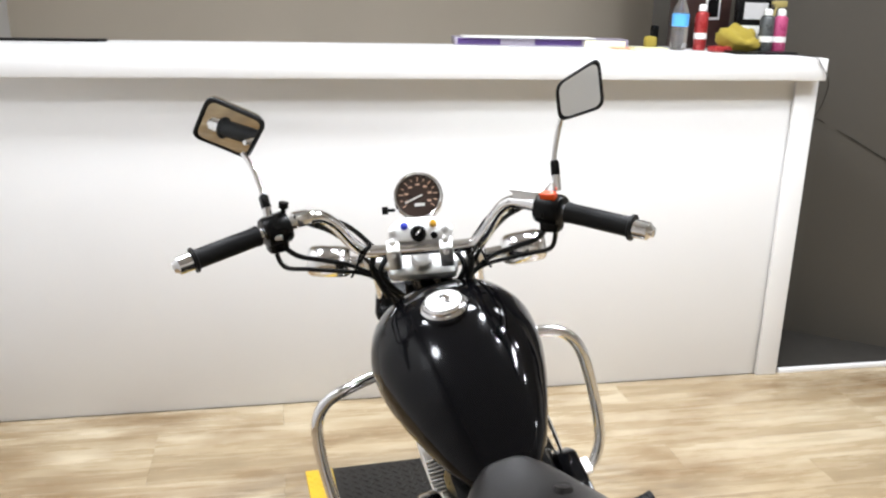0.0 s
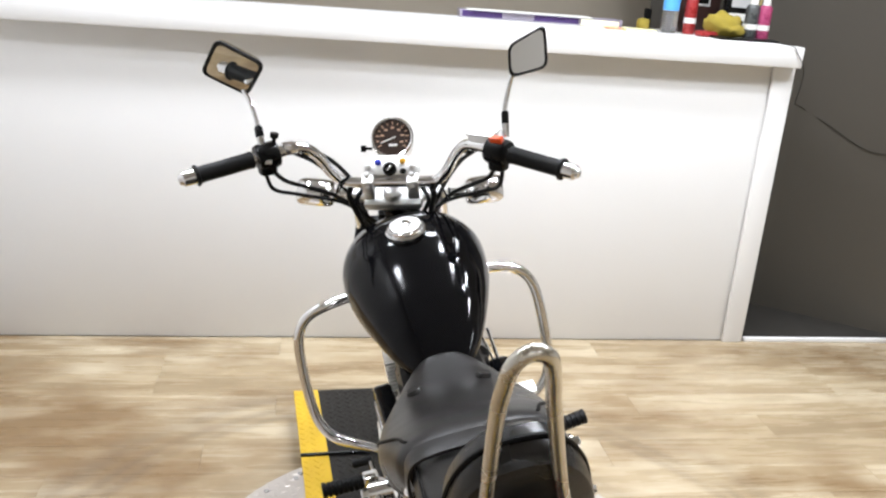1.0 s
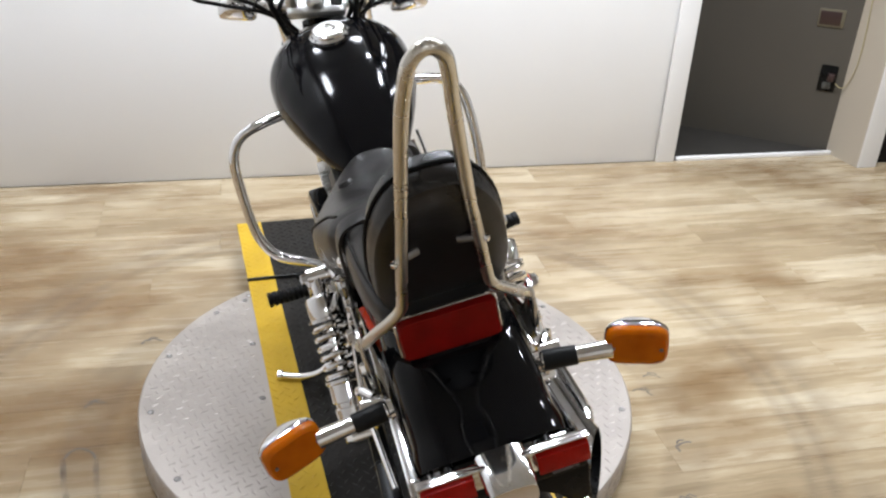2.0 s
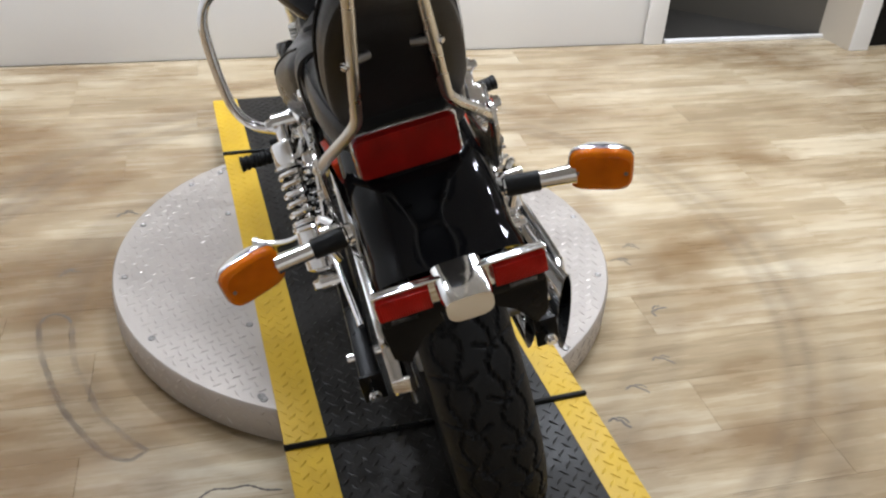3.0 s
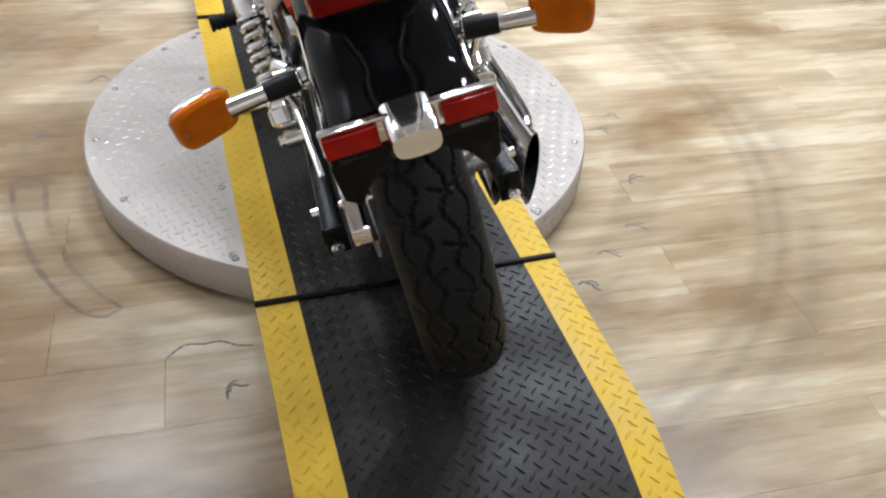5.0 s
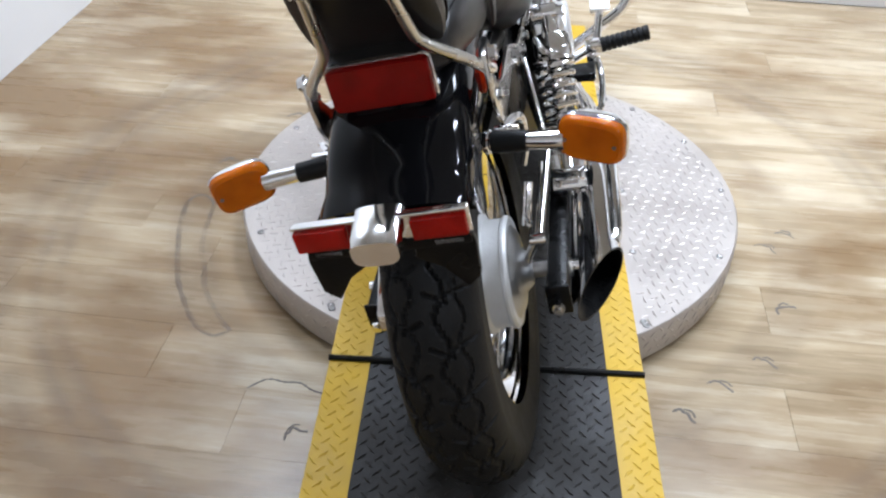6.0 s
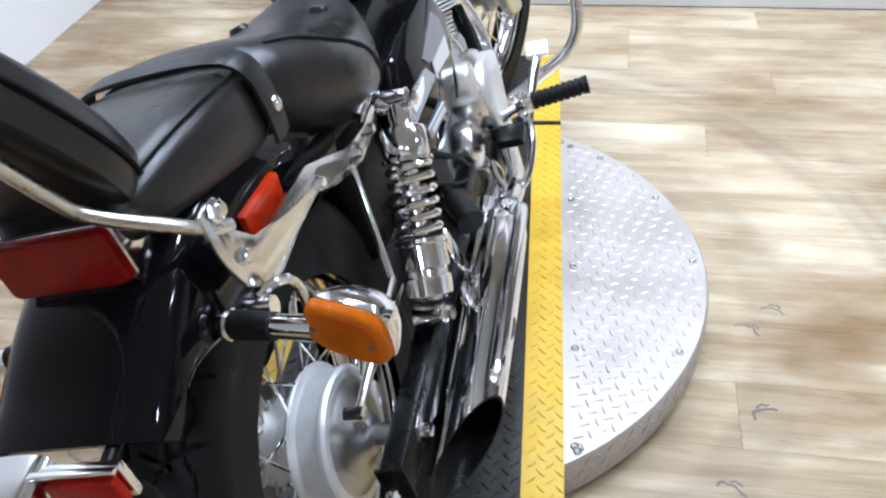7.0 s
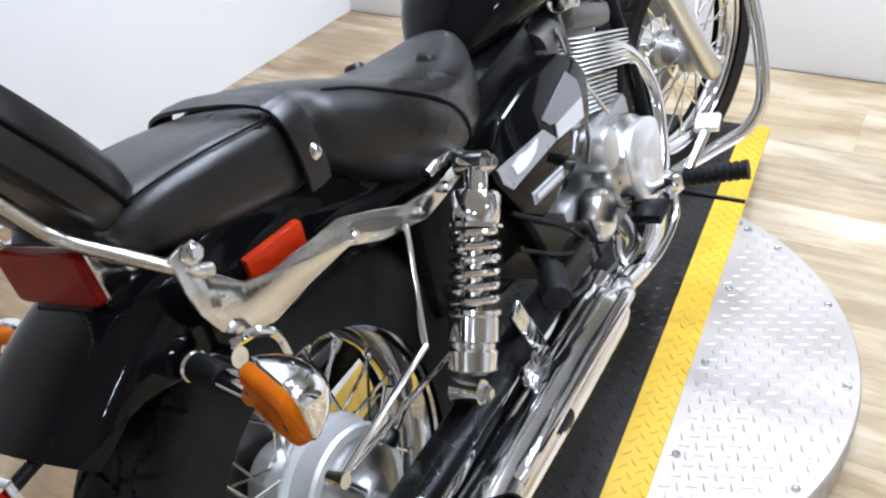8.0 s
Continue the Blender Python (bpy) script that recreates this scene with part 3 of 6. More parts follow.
bp("lens", rings(B(), [super_ring(-0.004, -0.8340, 0.7030, 0.0600, 0.0268, 12, 44), super_ring(-0.004, -0.8455, 0.7030, 0.0596, 0.0264, 12, 44), super_ring(-0.004, -0.8480, 0.7030, 0.0575, 0.0245, 11, 44)]), RED, tail, "dark red lens")
bm = B()
rings(bm, [super_ring(0, -0.76, 0.676, 0.05, 0.016, 4), super_ring(0, -0.82, 0.670, 0.054, 0.018, 4), super_ring(0, -0.848, 0.655, 0.05, 0.020, 4), super_ring(0, -0.862, 0.640, 0.046, 0.012, 4)])
bp("base", bm, BLACK, tail)

# number-plate bracket with reflectors and lamp
bracket = bp("plate_bracket", box(box(B(), (0.188, 0.006, 0.004), pose(0.0, -1.001, 0.634), 0.001), (0.188, 0.008, 0.032), pose(0.0, -0.994, 0.618), 0.002), CHROME, label="chrome number-plate bracket with no plate")
for s in (-1, 1):
    bp("reflector", box(B(), (0.058, 0.010, 0.025), pose(s * 0.063, -1.004, 0.618), 0.002), RED_PLATE, bracket, "red reflector")
    bm = prism(B(), [(-0.015, 0.604), (0.045, 0.604), (0.048, 0.588), (0.044, 0.545), (0.028, 0.532), (0.008, 0.56), (-0.02, 0.578)], 0.012, (Matrix.Diagonal((s, 1, 1, 1)) @ pose(0.045, -0.987, -0.006) @ pose(0, 0, 0, 90, 0, 0)), 0.002)
    bp("bracket_arm", bm, BLACK, bracket)
    bp("sticker", box(B(), (0.03, 0.001, 0.005), pose(s * 0.066, -0.9945, 0.591), 0), SILVER, bracket)
bm = B()
for s in (-1, 1):
    rod(bm, (s * 0.055, -0.945, 0.612), (s * 0.055, -0.992, 0.606), 0.006, 10)
bp_each("bracket_stay", bm, BLACK, bracket)
bp("bracket_bar", box(B(), (0.18, 0.014, 0.016), pose(0, -0.988, 0.592), 0.003), BLACK, bracket)
bm = B()
rings(bm, [super_ring(0, -0.984, 0.625, 0.0275, 0.014, 4, low=0.018), super_ring(0, -1.003, 0.623, 0.0272, 0.014, 4, low=0.020), super_ring(0, -1.026, 0.620, 0.0268, 0.013, 3.6, low=0.020), super_ring(0, -1.036, 0.618, 0.025, 0.0105, 3.4, low=0.018)])
plate_lamp = bp("plate_lamp", bm, CHROME, bracket, "chrome number-plate lamp")

# chrome fender rails
RAIL = [(-0.38, 0.566), (-0.438, 0.563), (-0.504, 0.574), (-0.555, 0.598), (-0.610, 0.621), (-0.667, 0.624), (-0.713, 0.626), (-0.748, 0.638), (-0.773, 0.665), (-0.785, 0.702), (-0.803, 0.70), (-0.806, 0.665),
        (-0.802, 0.640), (-0.792, 0.615), (-0.767, 0.593), (-0.733, 0.583), (-0.676, 0.587), (-0.609, 0.586), (-0.56, 0.562), (-0.527, 0.552), (-0.474, 0.538), (-0.431, 0.540), (-0.38, 0.545)]
for s in (-1, 1):
    rail = bp("fender_rail", prism(B(), RAIL, 0.006, pose(s * 0.108, 0, 0) @ pose(0, 0, 0, 90, 0, 90), 0.0015), SATIN, label="chrome fender rail plate")
    bm = B()
    for y, z in ((-0.780, 0.639), (-0.600, 0.592), (-0.485, 0.556), (-0.425, 0.552)):
        bolt(bm, (s * 0.111, y, z), (s, 0, 0), 0.007, 0.006)
    bp_each("bolt", bm, CHROME, rail)
    slot = [(-0.517, 0.563), (-0.527, 0.561), (-0.570, 0.579), (-0.598, 0.600), (-0.594, 0.606), (-0.565, 0.594), (-0.524, 0.572)]
    bp("slot", prism(B(), [(p.x, p.y) for p in spline([(y, z, 0) for y, z in slot], 4, True)], 0.002, pose(s * 0.1112, 0, 0) @ pose(0, 0, 0, 90, 0, 90)), STEEL, rail)
    bm = B()
    rod(bm, (s * 0.116, -0.520, 0.558), (s * 0.135, -0.582, 0.436), 0.0042, 10)
    rod(bm, (s * 0.135, -0.581, 0.437), (s * 0.122, -0.752, 0.402), 0.0046, 10)
    bp_each("stay_rod", bm, CHROME)
    if s > 0:
        arm = bp("brake_arm", rod(rod(B(), (0.088, -0.712, 0.330), (0.116, -0.757, 0.400), 0.0075, 12, 0.0055), (0.108, -0.756, 0.402), (0.130, -0.756, 0.402), 0.0085, 12), CHROME, label="chrome rear brake arm")
        bp("brake_rod", rod(B(), (0.117, -0.754, 0.396), (0.112, -0.52, 0.374), 0.0038, 10), CHROME, arm)
    # side reflector
    m = pose(s * 0.088, -0.683, 0.627, 0, s * 9, -6 * s)
    bp("reflector_base", box(B(), (0.03, 0.10, 0.040), m @ pose(-s * 0.018, 0, 0.004), 0.008), BLACK)
    bp("side_reflector", box(B(), (0.012, 0.076, 0.031), m, 0.003), RED_BRIGHT, label="orange-red side reflector")


# turn signals
def signal(name, base, tip, half_w, face, collar, droop=0.0):
    """Stalk from base to tip, lamp head at tip, lens facing along face."""
    base, tip, face = Vector(base), Vector(tip), Vector(face).normalized()
    d = (tip - base).normalized()
    mid = base + d * collar
    bm = B()
    rod(bm, mid, tip - d * half_w * 0.8, 0.0105, 18, 0.012)
    top = bp(name, bm, CHROME, label="chrome turn signal with an amber lens")
    bp("collar", lathe(B(), [(0.010, 0), (0.014, 0), (0.0145, 0.006), (0.0118, 0.008), (0.0118, 0.012)], aim(base - d * 0.004, d), 20), CHROME, top)
    bp("stem", rod(B(), base + d * 0.006, mid, 0.0135, 20, 0.0125), RUBBER, top, "black rubber stem")
    axis = d - Vector((0, 0, droop))
    axis = (axis - face * axis.dot(face)).normalized()
    up = axis.cross(face).normalized()
    if up.z < 0:
        up = -up
    m = Matrix((axis, up, face)).transposed().to_4x4()
    m.translation = tip
    def ring(w, h, z, p):
        return [m @ Vector(q) for q in super_ring(0, 0, z, w, h, p, 32, "xy")]
    h = half_w * 0.71
    bp("bulb", lathe(B(), [(0.003, -0.022), (0.007, -0.018), (0.0085, -0.010), (0.006, -0.004), (0.002, -0.002)], m, 16), WHITE_PLASTIC, top, "pale glass bulb")
    bp("shell", rings(B(), [ring(half_w * 0.40, h * 0.36, -0.038, 2.2), ring(half_w * 0.70, h * 0.64, -0.032, 2.3), ring(half_w * 0.90, h * 0.86, -0.022, 2.8), ring(half_w * 1.0, h * 1.0, -0.010, 4.0), ring(half_w * 1.015, h * 1.02, -0.004, 4.6), ring(half_w * 0.99, h * 0.99, -0.002, 4.4), ring(half_w * 0.90, h * 0.88, -0.010, 3.6), ring(half_w * 0.55, h * 0.52, -0.022, 2.6), ring(half_w * 0.18, h * 0.18, -0.026, 2.2)]), CHROME, top, "chrome shell")
    bp("lens", rings(B(), [ring(half_w * 0.985, h * 0.985, -0.006, 4.2), ring(half_w * 0.98, h * 0.975, 0.004, 4.2), ring(half_w * 0.945, h * 0.925, 0.0085, 4.0), ring(half_w * 0.86, h * 0.80, 0.0108, 3.6), ring(half_w * 0.83, h * 0.77, 0.0102, 3.6), ring(half_w * 0.5, h * 0.46, 0.0122, 3.0), ring(half_w * 0.15, h * 0.14, 0.0128, 2.4), ring(half_w * 0.01, h * 0.01, 0.0129, 2.0), ring(half_w * 0.01, h * 0.01, 0.0106, 2.0), ring(half_w * 0.15, h * 0.14, 0.0105, 2.4), ring(half_w * 0.5, h * 0.46, 0.0098, 3.0), ring(half_w * 0.80, h * 0.74, 0.0078, 3.6), ring(half_w * 0.92, h * 0.90, 0.003, 4.0), ring(half_w * 0.93, h * 0.92, -0.006, 4.2), ring(half_w * 0.985, h * 0.985, -0.006, 4.2)], caps=False), AMBER, top, "amber lens", sharp=50)
    bm = B()
    for sx in (-1, 1):
        bm2 = m @ Vector((sx * half_w * 0.74, 0, 0.0112))
        lathe(bm, [(0.0025, 0), (0.0025, 0.001), (0.0015, 0.0012)], aim(bm2, face), 10)
    bp_each("screw", bm, STEEL, top)
    return top


for s in (-1, 1):
    # the left stalk is bent a little forwards
    back = 0.847 if s > 0 else 0.829
    signal("rear_turn_signal", (s * 0.096, -0.822, 0.600), (0.216 if s > 0 else -0.221, -back, 0.600 if s > 0 else 0.590), 0.039, (-0.38 * s, -1, -0.02), 0.048, 0.13 if s > 0 else 0.0)
bm = B()
for s in (-1, 1):
    tube(bm, [(s * 0.112, -0.79, 0.60), (s * 0.125, -0.77, 0.60), (s * 0.13, -0.755, 0.585), (s * 0.128, -0.752, 0.55), (s * 0.12, -0.75, 0.52)], 0.005, 8)
    rod(bm, (s * 0.102, -0.800, 0.596), (s * 0.130, -0.800, 0.596), 0.010, 12)
bp_each("signal_clamp", bm, CHROME)

# sissy bar and backrest
bm = B()
path = []
for s in (-1, 1):
    leg = [(s * 0.110, -0.772, 0.668), (s * 0.107, -0.790, 0.678), (s * 0.092, -0.815, 0.704), (s * 0.066, -0.841, 0.735), (s * 0.0525, -0.852, 0.754), (s * 0.0485, -0.863, 0.777), (s * 0.042 + 0.001, -0.890, 0.835), (s * 0.034 + 0.002, -0.923, 0.902), (s * 0.0235 + 0.005, -0.980, 1.010), (s * 0.0185 + 0.008, -1.004, 1.052), (s * 0.0130 + 0.0095, -1.017, 1.074)]
    path = path + (leg if s < 0 else leg[::-1]) if s < 0 else path + [(0.010, -1.022, 1.083)] + leg[::-1]
tube(bm, path, 0.0067, 12, 6)
sissy = bp("sissy_bar", bm, OLD_CHROME, label="tall dulled chrome sissy bar")
bm = B()
for s in (-1, 1):
    bolt(bm, (s * 0.112, -0.785, 0.693), (s, 0, 0), 0.009, 0.008)
    bolt(bm, (s * 0.0475, -0.893, 0.836), (s * 0.6, -0.7, -0.3), 0.0042, 0.005)
bp_each("bolt", bm, CHROME, sissy)
bm = B()
for s in (-1, 1):
    rod(bm, (s * 0.040, -0.889, 0.836), (s * 0.022, -0.881, 0.836), 0.0052, 10)
bp_each("spacer", bm, STEEL, sissy)
PADM = pose(0.004, -0.872, 0.860) @ pose(0, 0, 0, 120, 0, 0) @ pose(0, -0.049, 0)  # x across, y up the pad, z towards the rear
def pad_ring(k, z):
    out = []
    for i in range(40):
        a = 2 * math.pi * i / 40
        c, s = math.cos(a), math.sin(a)
        y = 0.130 * math.copysign(abs(s) ** (2 / 2.6), s)
        w = 0.077 - 0.011 * (y / 0.130) - 0.003 * (y / 0.130) ** 2
        x = w * math.copysign(abs(c) ** (2 / 2.8), c)
        out.append(PADM @ Vector((x * k, y * k, z)))
    return out
pad = bp("backrest", rings(B(), [pad_ring(0.55, -0.044), pad_ring(0.82, -0.041), pad_ring(0.95, -0.030), pad_ring(1.0, -0.010), pad_ring(1.0, 0.006), pad_ring(0.97, 0.012), pad_ring(0.93, 0.013)]), VINYL, label="padded black vinyl backrest")
bp_each("piping", tube(B(), pad_ring(1.003, -0.012), 0.0028, 6, 1, True, smooth=False), SEAM, pad)
bp("back_cover", rings(B(), [pad_ring(0.985, 0.009), pad_ring(0.97, 0.0145), pad_ring(0.92, 0.0175), pad_ring(0.70, 0.019), pad_ring(0.3, 0.0195)]), VINYL, pad, "smooth black vinyl back")

# seats
def seat_loops(stations, power=2.7, n=36):
    fine = []
    for i in range(len(stations) - 1):
        for k in range(4):
            t = k / 4
            before, after = stations[max(i - 1, 0)], stations[min(i + 2, len(stations) - 1)]
            fine.append([a + (b - a) * t if not j else 0.5 * (2 * a + (b - o) * t + (2 * o - 5 * a + 4 * b - q) * t * t + (3 * a - o - 3 * b + q) * t ** 3)
                         for j, (o, a, b, q) in enumerate(zip(before, stations[i], stations[i + 1], after))])
    fine.append(list(stations[-1]))
    return [super_ring(0, y, bot + (top - bot) * 0.55, w, (top - bot) * 0.45, power, n, low=(top - bot) * 0.55) for y, w, top, bot in fine]


RIDER = [(-0.183, 0.020, 0.668, 0.640), (-0.195, 0.042, 0.673, 0.615), (-0.215, 0.062, 0.673, 0.595), (-0.245, 0.083, 0.672, 0.572), (-0.285, 0.104, 0.673, 0.553), (-0.33, 0.122, 0.678, 0.545), (-0.37, 0.133, 0.686, 0.545),
         (-0.41, 0.138, 0.697, 0.552), (-0.45, 0.138, 0.711, 0.565), (-0.49, 0.131, 0.728, 0.585), (-0.53, 0.121, 0.743, 0.61), (-0.56, 0.112, 0.749, 0.64), (-0.585, 0.098, 0.746, 0.66)]
PILLION = [(-0.565, 0.082, 0.722, 0.670), (-0.580, 0.090, 0.738, 0.652), (-0.62, 0.095, 0.748, 0.646), (-0.67, 0.095, 0.754, 0.656), (-0.72, 0.092, 0.757, 0.668), (-0.775, 0.085, 0.755, 0.682), (-0.815, 0.074, 0.747, 0.692), (-0.838, 0.052, 0.735, 0.70)]
seat = bp("rider_seat", rings(B(), seat_loops(RIDER)), VINYL, label="worn black vinyl rider seat with a tapered nose")


def seat_skin(y):
    """Half width, middle height, upper and lower half heights of the rider seat at y."""
    for p, q in zip(RIDER, RIDER[1:]):
        if q[0] <= y <= p[0]:
            t = (p[0] - y) / (p[0] - q[0])
            w, top, bot = (p[n] + (q[n] - p[n]) * t for n in (1, 2, 3))
            return w, bot + (top - bot) * 0.55, (top - bot) * 0.45, (top - bot) * 0.55


def seat_top(x, y):
    w, mid, hi, lo = seat_skin(y)
    return mid + hi * max(0.0, 1 - min(1, abs(x) / w) ** 2.7) ** (1 / 2.7)


def seat_side(y, z):
    w, mid, hi, lo = seat_skin(y)
    return w * max(0.0, 1 - min(1, abs(z - mid) / (hi if z > mid else lo)) ** 2.7) ** (1 / 2.7)


bm = B()
for s in (-1, 1):
    seam = spline([(0, -0.545, 0.733), (0, -0.505, 0.717), (0, -0.46, 0.690), (0, -0.42, 0.664), (0, -0.385, 0.634), (0, -0.365, 0.600), (0, -0.357, 0.568)], 4)
    tube(bm, [(s * (seat_side(p.y, p.z) + 0.0008), p.y, p.z) for p in seam], 0.0026, 6, 2)
bp_each("piping", bm, SEAM, seat)
bm = B()
for x, y in ((-0.062, -0.304), (0.056, -0.304)):
    lathe(bm, [(0.0145, -0.006), (0.0140, 0.002), (0.0110, 0.0060), (0.0075, 0.0048), (0.003, 0.0058)], aim((x, y, seat_top(x, y)), (x * 4, 0.2, 1)), 18)
bp_each("button", bm, VINYL, seat)
pillion = bp("pillion_seat", rings(B(), seat_loops(PILLION, 3.6)), VINYL, label="black vinyl pillion seat")
bm = B()
for s in (-1, 1):
    tube(bm, [(s * (w * 0.90 + 0.001), y, bot + (top - bot) * 0.55 + (top - bot) * 0.45 * 0.80) for y, w, top, bot in PILLION[1:-1]], 0.0014, 6, 4)
bp_each("piping", bm, SEAM, pillion)
arc = [(0.095, 0.655), (0.0985, 0.675), (0.0995, 0.705), (0.096, 0.730), (0.083, 0.7455), (0.052, 0.7520), (0.0, 0.754)]
arc = [(-x, z) for x, z in arc] + arc[-2::-1]
pts = spline([(x, 0, z) for x, z in arc], 4)
loops = []
for i, p in enumerate(pts):
    d = (pts[min(i + 1, len(pts) - 1)] - pts[max(i - 1, 0)]).normalized()
    nrm = Vector((-d.z, 0, d.x))
    if nrm.dot(p - Vector((0, 0, 0.69))) < 0:
        nrm = -nrm
    yo = -0.601 + 0.10 * (p.z - 0.70) * -0.4
    loops.append([p + Vector((0, yo + 0.017, 0)), p + Vector((0, yo + 0.0165, 0)) + nrm * 0.0040, p + Vector((0, yo, 0)) + nrm * 0.0055, p + Vector((0, yo - 0.0165, 0)) + nrm * 0.0040, p + Vector((0, yo - 0.017, 0))])
strap = bp("seat_strap", rings(B(), loops), VINYL, label="black grab strap across the seat")
bm = B()
for s in (-1, 1):
    lathe(bm, [(0.009, 0), (0.009, 0.003), (0.006, 0.006), (0.002, 0.007)], aim((s * 0.1030, -0.597, 0.690), (s, 0, 0.1)), 16)
bp_each("stud", bm, CHROME, strap)

# tank
TANK = [(-0.212, 0.034, 0.652, 0.622), (-0.19, 0.056, 0.675, 0.617), (-0.15, 0.081, 0.715, 0.614), (-0.10, 0.103, 0.757, 0.613), (-0.04, 0.125, 0.798, 0.614), (0.02, 0.142, 0.829, 0.615), (0.08, 0.149, 0.842, 0.620), (0.135, 0.139, 0.838, 0.635), (0.178, 0.110, 0.822, 0.660), (0.20, 0.068, 0.80, 0.70), (0.206, 0.02, 0.78, 0.73)]
fine = []
for i in range(len(TANK) - 1):
    for k in range(4):
        fine.append([a + (b - a) * k / 4 for a, b in zip(TANK[i], TANK[i + 1])])
fine.append(list(TANK[-1]))
sm = [list(fine[0])] + [[fine[i][0]] + [(fine[i - 1][j] + 2 * fine[i][j] + fine[i + 1][j]) / 4 for j in (1, 2, 3)] for i in range(1, len(fine) - 1)] + [list(fine[-1])]
bm = rings(B(), [super_ring(0, y, bot + (top - bot) * 0.48, w, (top - bot) * 0.52, 2.25, 44, low=(top - bot) * 0.48) for y, w, top, bot in sm])
tank = bp("fuel_tank", bm, TANK_PAINT, label="gloss black teardrop fuel tank", sharp=60)
cap_m = aim((-0.004, 0.036, 0.8345), (0, -0.22, 1))
bm = lathe(B(), [(0.040, -0.006), (0.0405, 0.001), (0.038, 0.004), (0.0355, 0.003), (0.035, 0.008), (0.0335, 0.0105), (0.0315, 0.0115), (0.0305, 0.0105), (0.028, 0.0108), (0.012, 0.0125), (0.004, 0.0128)], cap_m, 44)
cap = bp("fuel_cap", bm, CHROME, tank, "round chrome fuel cap", sharp=25)
bp("cap_face", lathe(B(), [(0.0295, 0.010), (0.0295, 0.0122), (0.024, 0.0140), (0.003, 0.0148)], cap_m, 36), FROSTED, cap, "brushed metal cap face")
bp("key_flap", prism(B(), [(-0.006, -0.016), (0.006, -0.016), (0.007, 0.006), (0.0, 0.012), (-0.007, 0.006)], 0.004, cap_m @ pose(0.003, 0, 0.016, 0, 0, 35), 0.001), CHROME, cap)

# side covers
for s in (-1, 1):
    cover_m = pose(s * 0.122, 0, 0) @ pose(0, 0, 0, 0, 0, s * -4) @ pose(0, 0, 0, 90, 0, 90)
    bm = prism(B(), [(-0.055, 0.565), (-0.03, 0.525), (-0.045, 0.47), (-0.09, 0.425), (-0.16, 0.40), (-0.24, 0.395), (-0.285, 0.43), (-0.325, 0.50), (-0.33, 0.53), (-0.27, 0.565), (-0.18, 0.585), (-0.10, 0.588)], 0.036, cover_m, 0.008)
    cover = bp("side_cover", bm, PAINT, label="gloss black side cover with a silver stripe")
    zo = s * 0.0195
    bp("stripe", prism(B(), [(-0.317, 0.516), (-0.189, 0.510), (-0.160, 0.481), (-0.295, 0.474), (-0.312, 0.492)], 0.002, cover_m @ pose(0, 0, zo)), GREY_SILVER, cover, "grey stripe")
    bp("stripe_end", prism(B(), [(-0.186, 0.524), (-0.095, 0.556), (-0.070, 0.532), (-0.066, 0.506), (-0.153, 0.503), (-0.170, 0.508)], 0.002, cover_m @ pose(0, 0, zo)), GREY_DECAL, cover)
    bp("stripe_tip", prism(B(), [(-0.155, 0.501), (-0.068, 0.504), (-0.074, 0.474), (-0.158, 0.480)], 0.002, cover_m @ pose(0, 0, zo)), SILVER, cover)
    bp("emblem", prism(B(), [(-0.284, 0.504), (-0.262, 0.508), (-0.240, 0.504), (-0.210, 0.507), (-0.222, 0.494), (-0.250, 0.486), (-0.280, 0.488)], 0.002, cover_m @ pose(0, 0, zo + s * 0.0015)), WHITE_PLASTIC, cover)
    badge = bp("badge", box(B(), (0.090, 0.018, 0.003), cover_m @ pose(-0.211, 0.434, zo, 0, 0, -3), 0.001), SILVER, cover, "silver name badge")
    bp("badge_field", box(B(), (0.085, 0.014, 0.002), cover_m @ pose(-0.211, 0.434, zo + s * 0.0015, 0, 0, -3)), GREY_DECAL, cover)
    bp("badge_bar", box(B(), (0.072, 0.007, 0.002), cover_m @ pose(-0.211, 0.434, zo + s * 0.0022, 0, 0, -3)), SILVER, cover)

# engine
engine = bp("engine", box(box(B(), (0.19, 0.34, 0.15), pose(0, 0.045, 0.265), 0.03), (0.20, 0.17, 0.075), pose(0, 0.105, 0.368), 0.018), CAST, label="air-cooled twin-cylinder engine with cast fins")
bp("barrel", box(B(), (0.15, 0.12, 0.16), pose(0, 0.105, 0.475, -17), 0.02), STEEL, engine)
fin = finish(box(B(), (0.205, 0.20, 0.0030), Matrix(), 0.0011, 1), "fin", FROSTED)
for k in range(17):
    ob = new("fin", fin)
    ob.parent = engine
    if k < 8:  # barrel
        ob.matrix_local = pose(0, 0.098 + 0.0018 * k, 0.411 + 0.0076 * k, -17) @ Matrix.Diagonal((0.86, 0.68 + 0.022 * k, 1, 1))
    else:  # head
        ob.matrix_local = pose(0, 0.119 + 0.0026 * (k - 8), 0.474 + 0.0066 * (k - 8), -17) @ Matrix.Diagonal((1, 1.05, 1, 1))
bp("cylinder_head", box(box(B(), (0.18, 0.16, 0.045), pose(0, 0.146, 0.560, -17), 0.018), (0.13, 0.11, 0.04), pose(0, 0.156, 0.595, -17), 0.015), STEEL, engine)
bm = B()
for s in (-1, 1):
    lathe(bm, [(0.028, 0), (0.028, 0.01), (0.022, 0.02), (0.008, 0.022)], aim((s * 0.06, 0.190, 0.575), (s * 0.3, 0.6, 1)), 24)
    lathe(bm, [(0.028, 0), (0.028, 0.01), (0.022, 0.02), (0.008, 0.022)], aim((s * 0.06, 0.100, 0.600), (s * 0.3, -0.3, 1)), 24)
bp_each("valve_cap", bm, CHROME, engine)
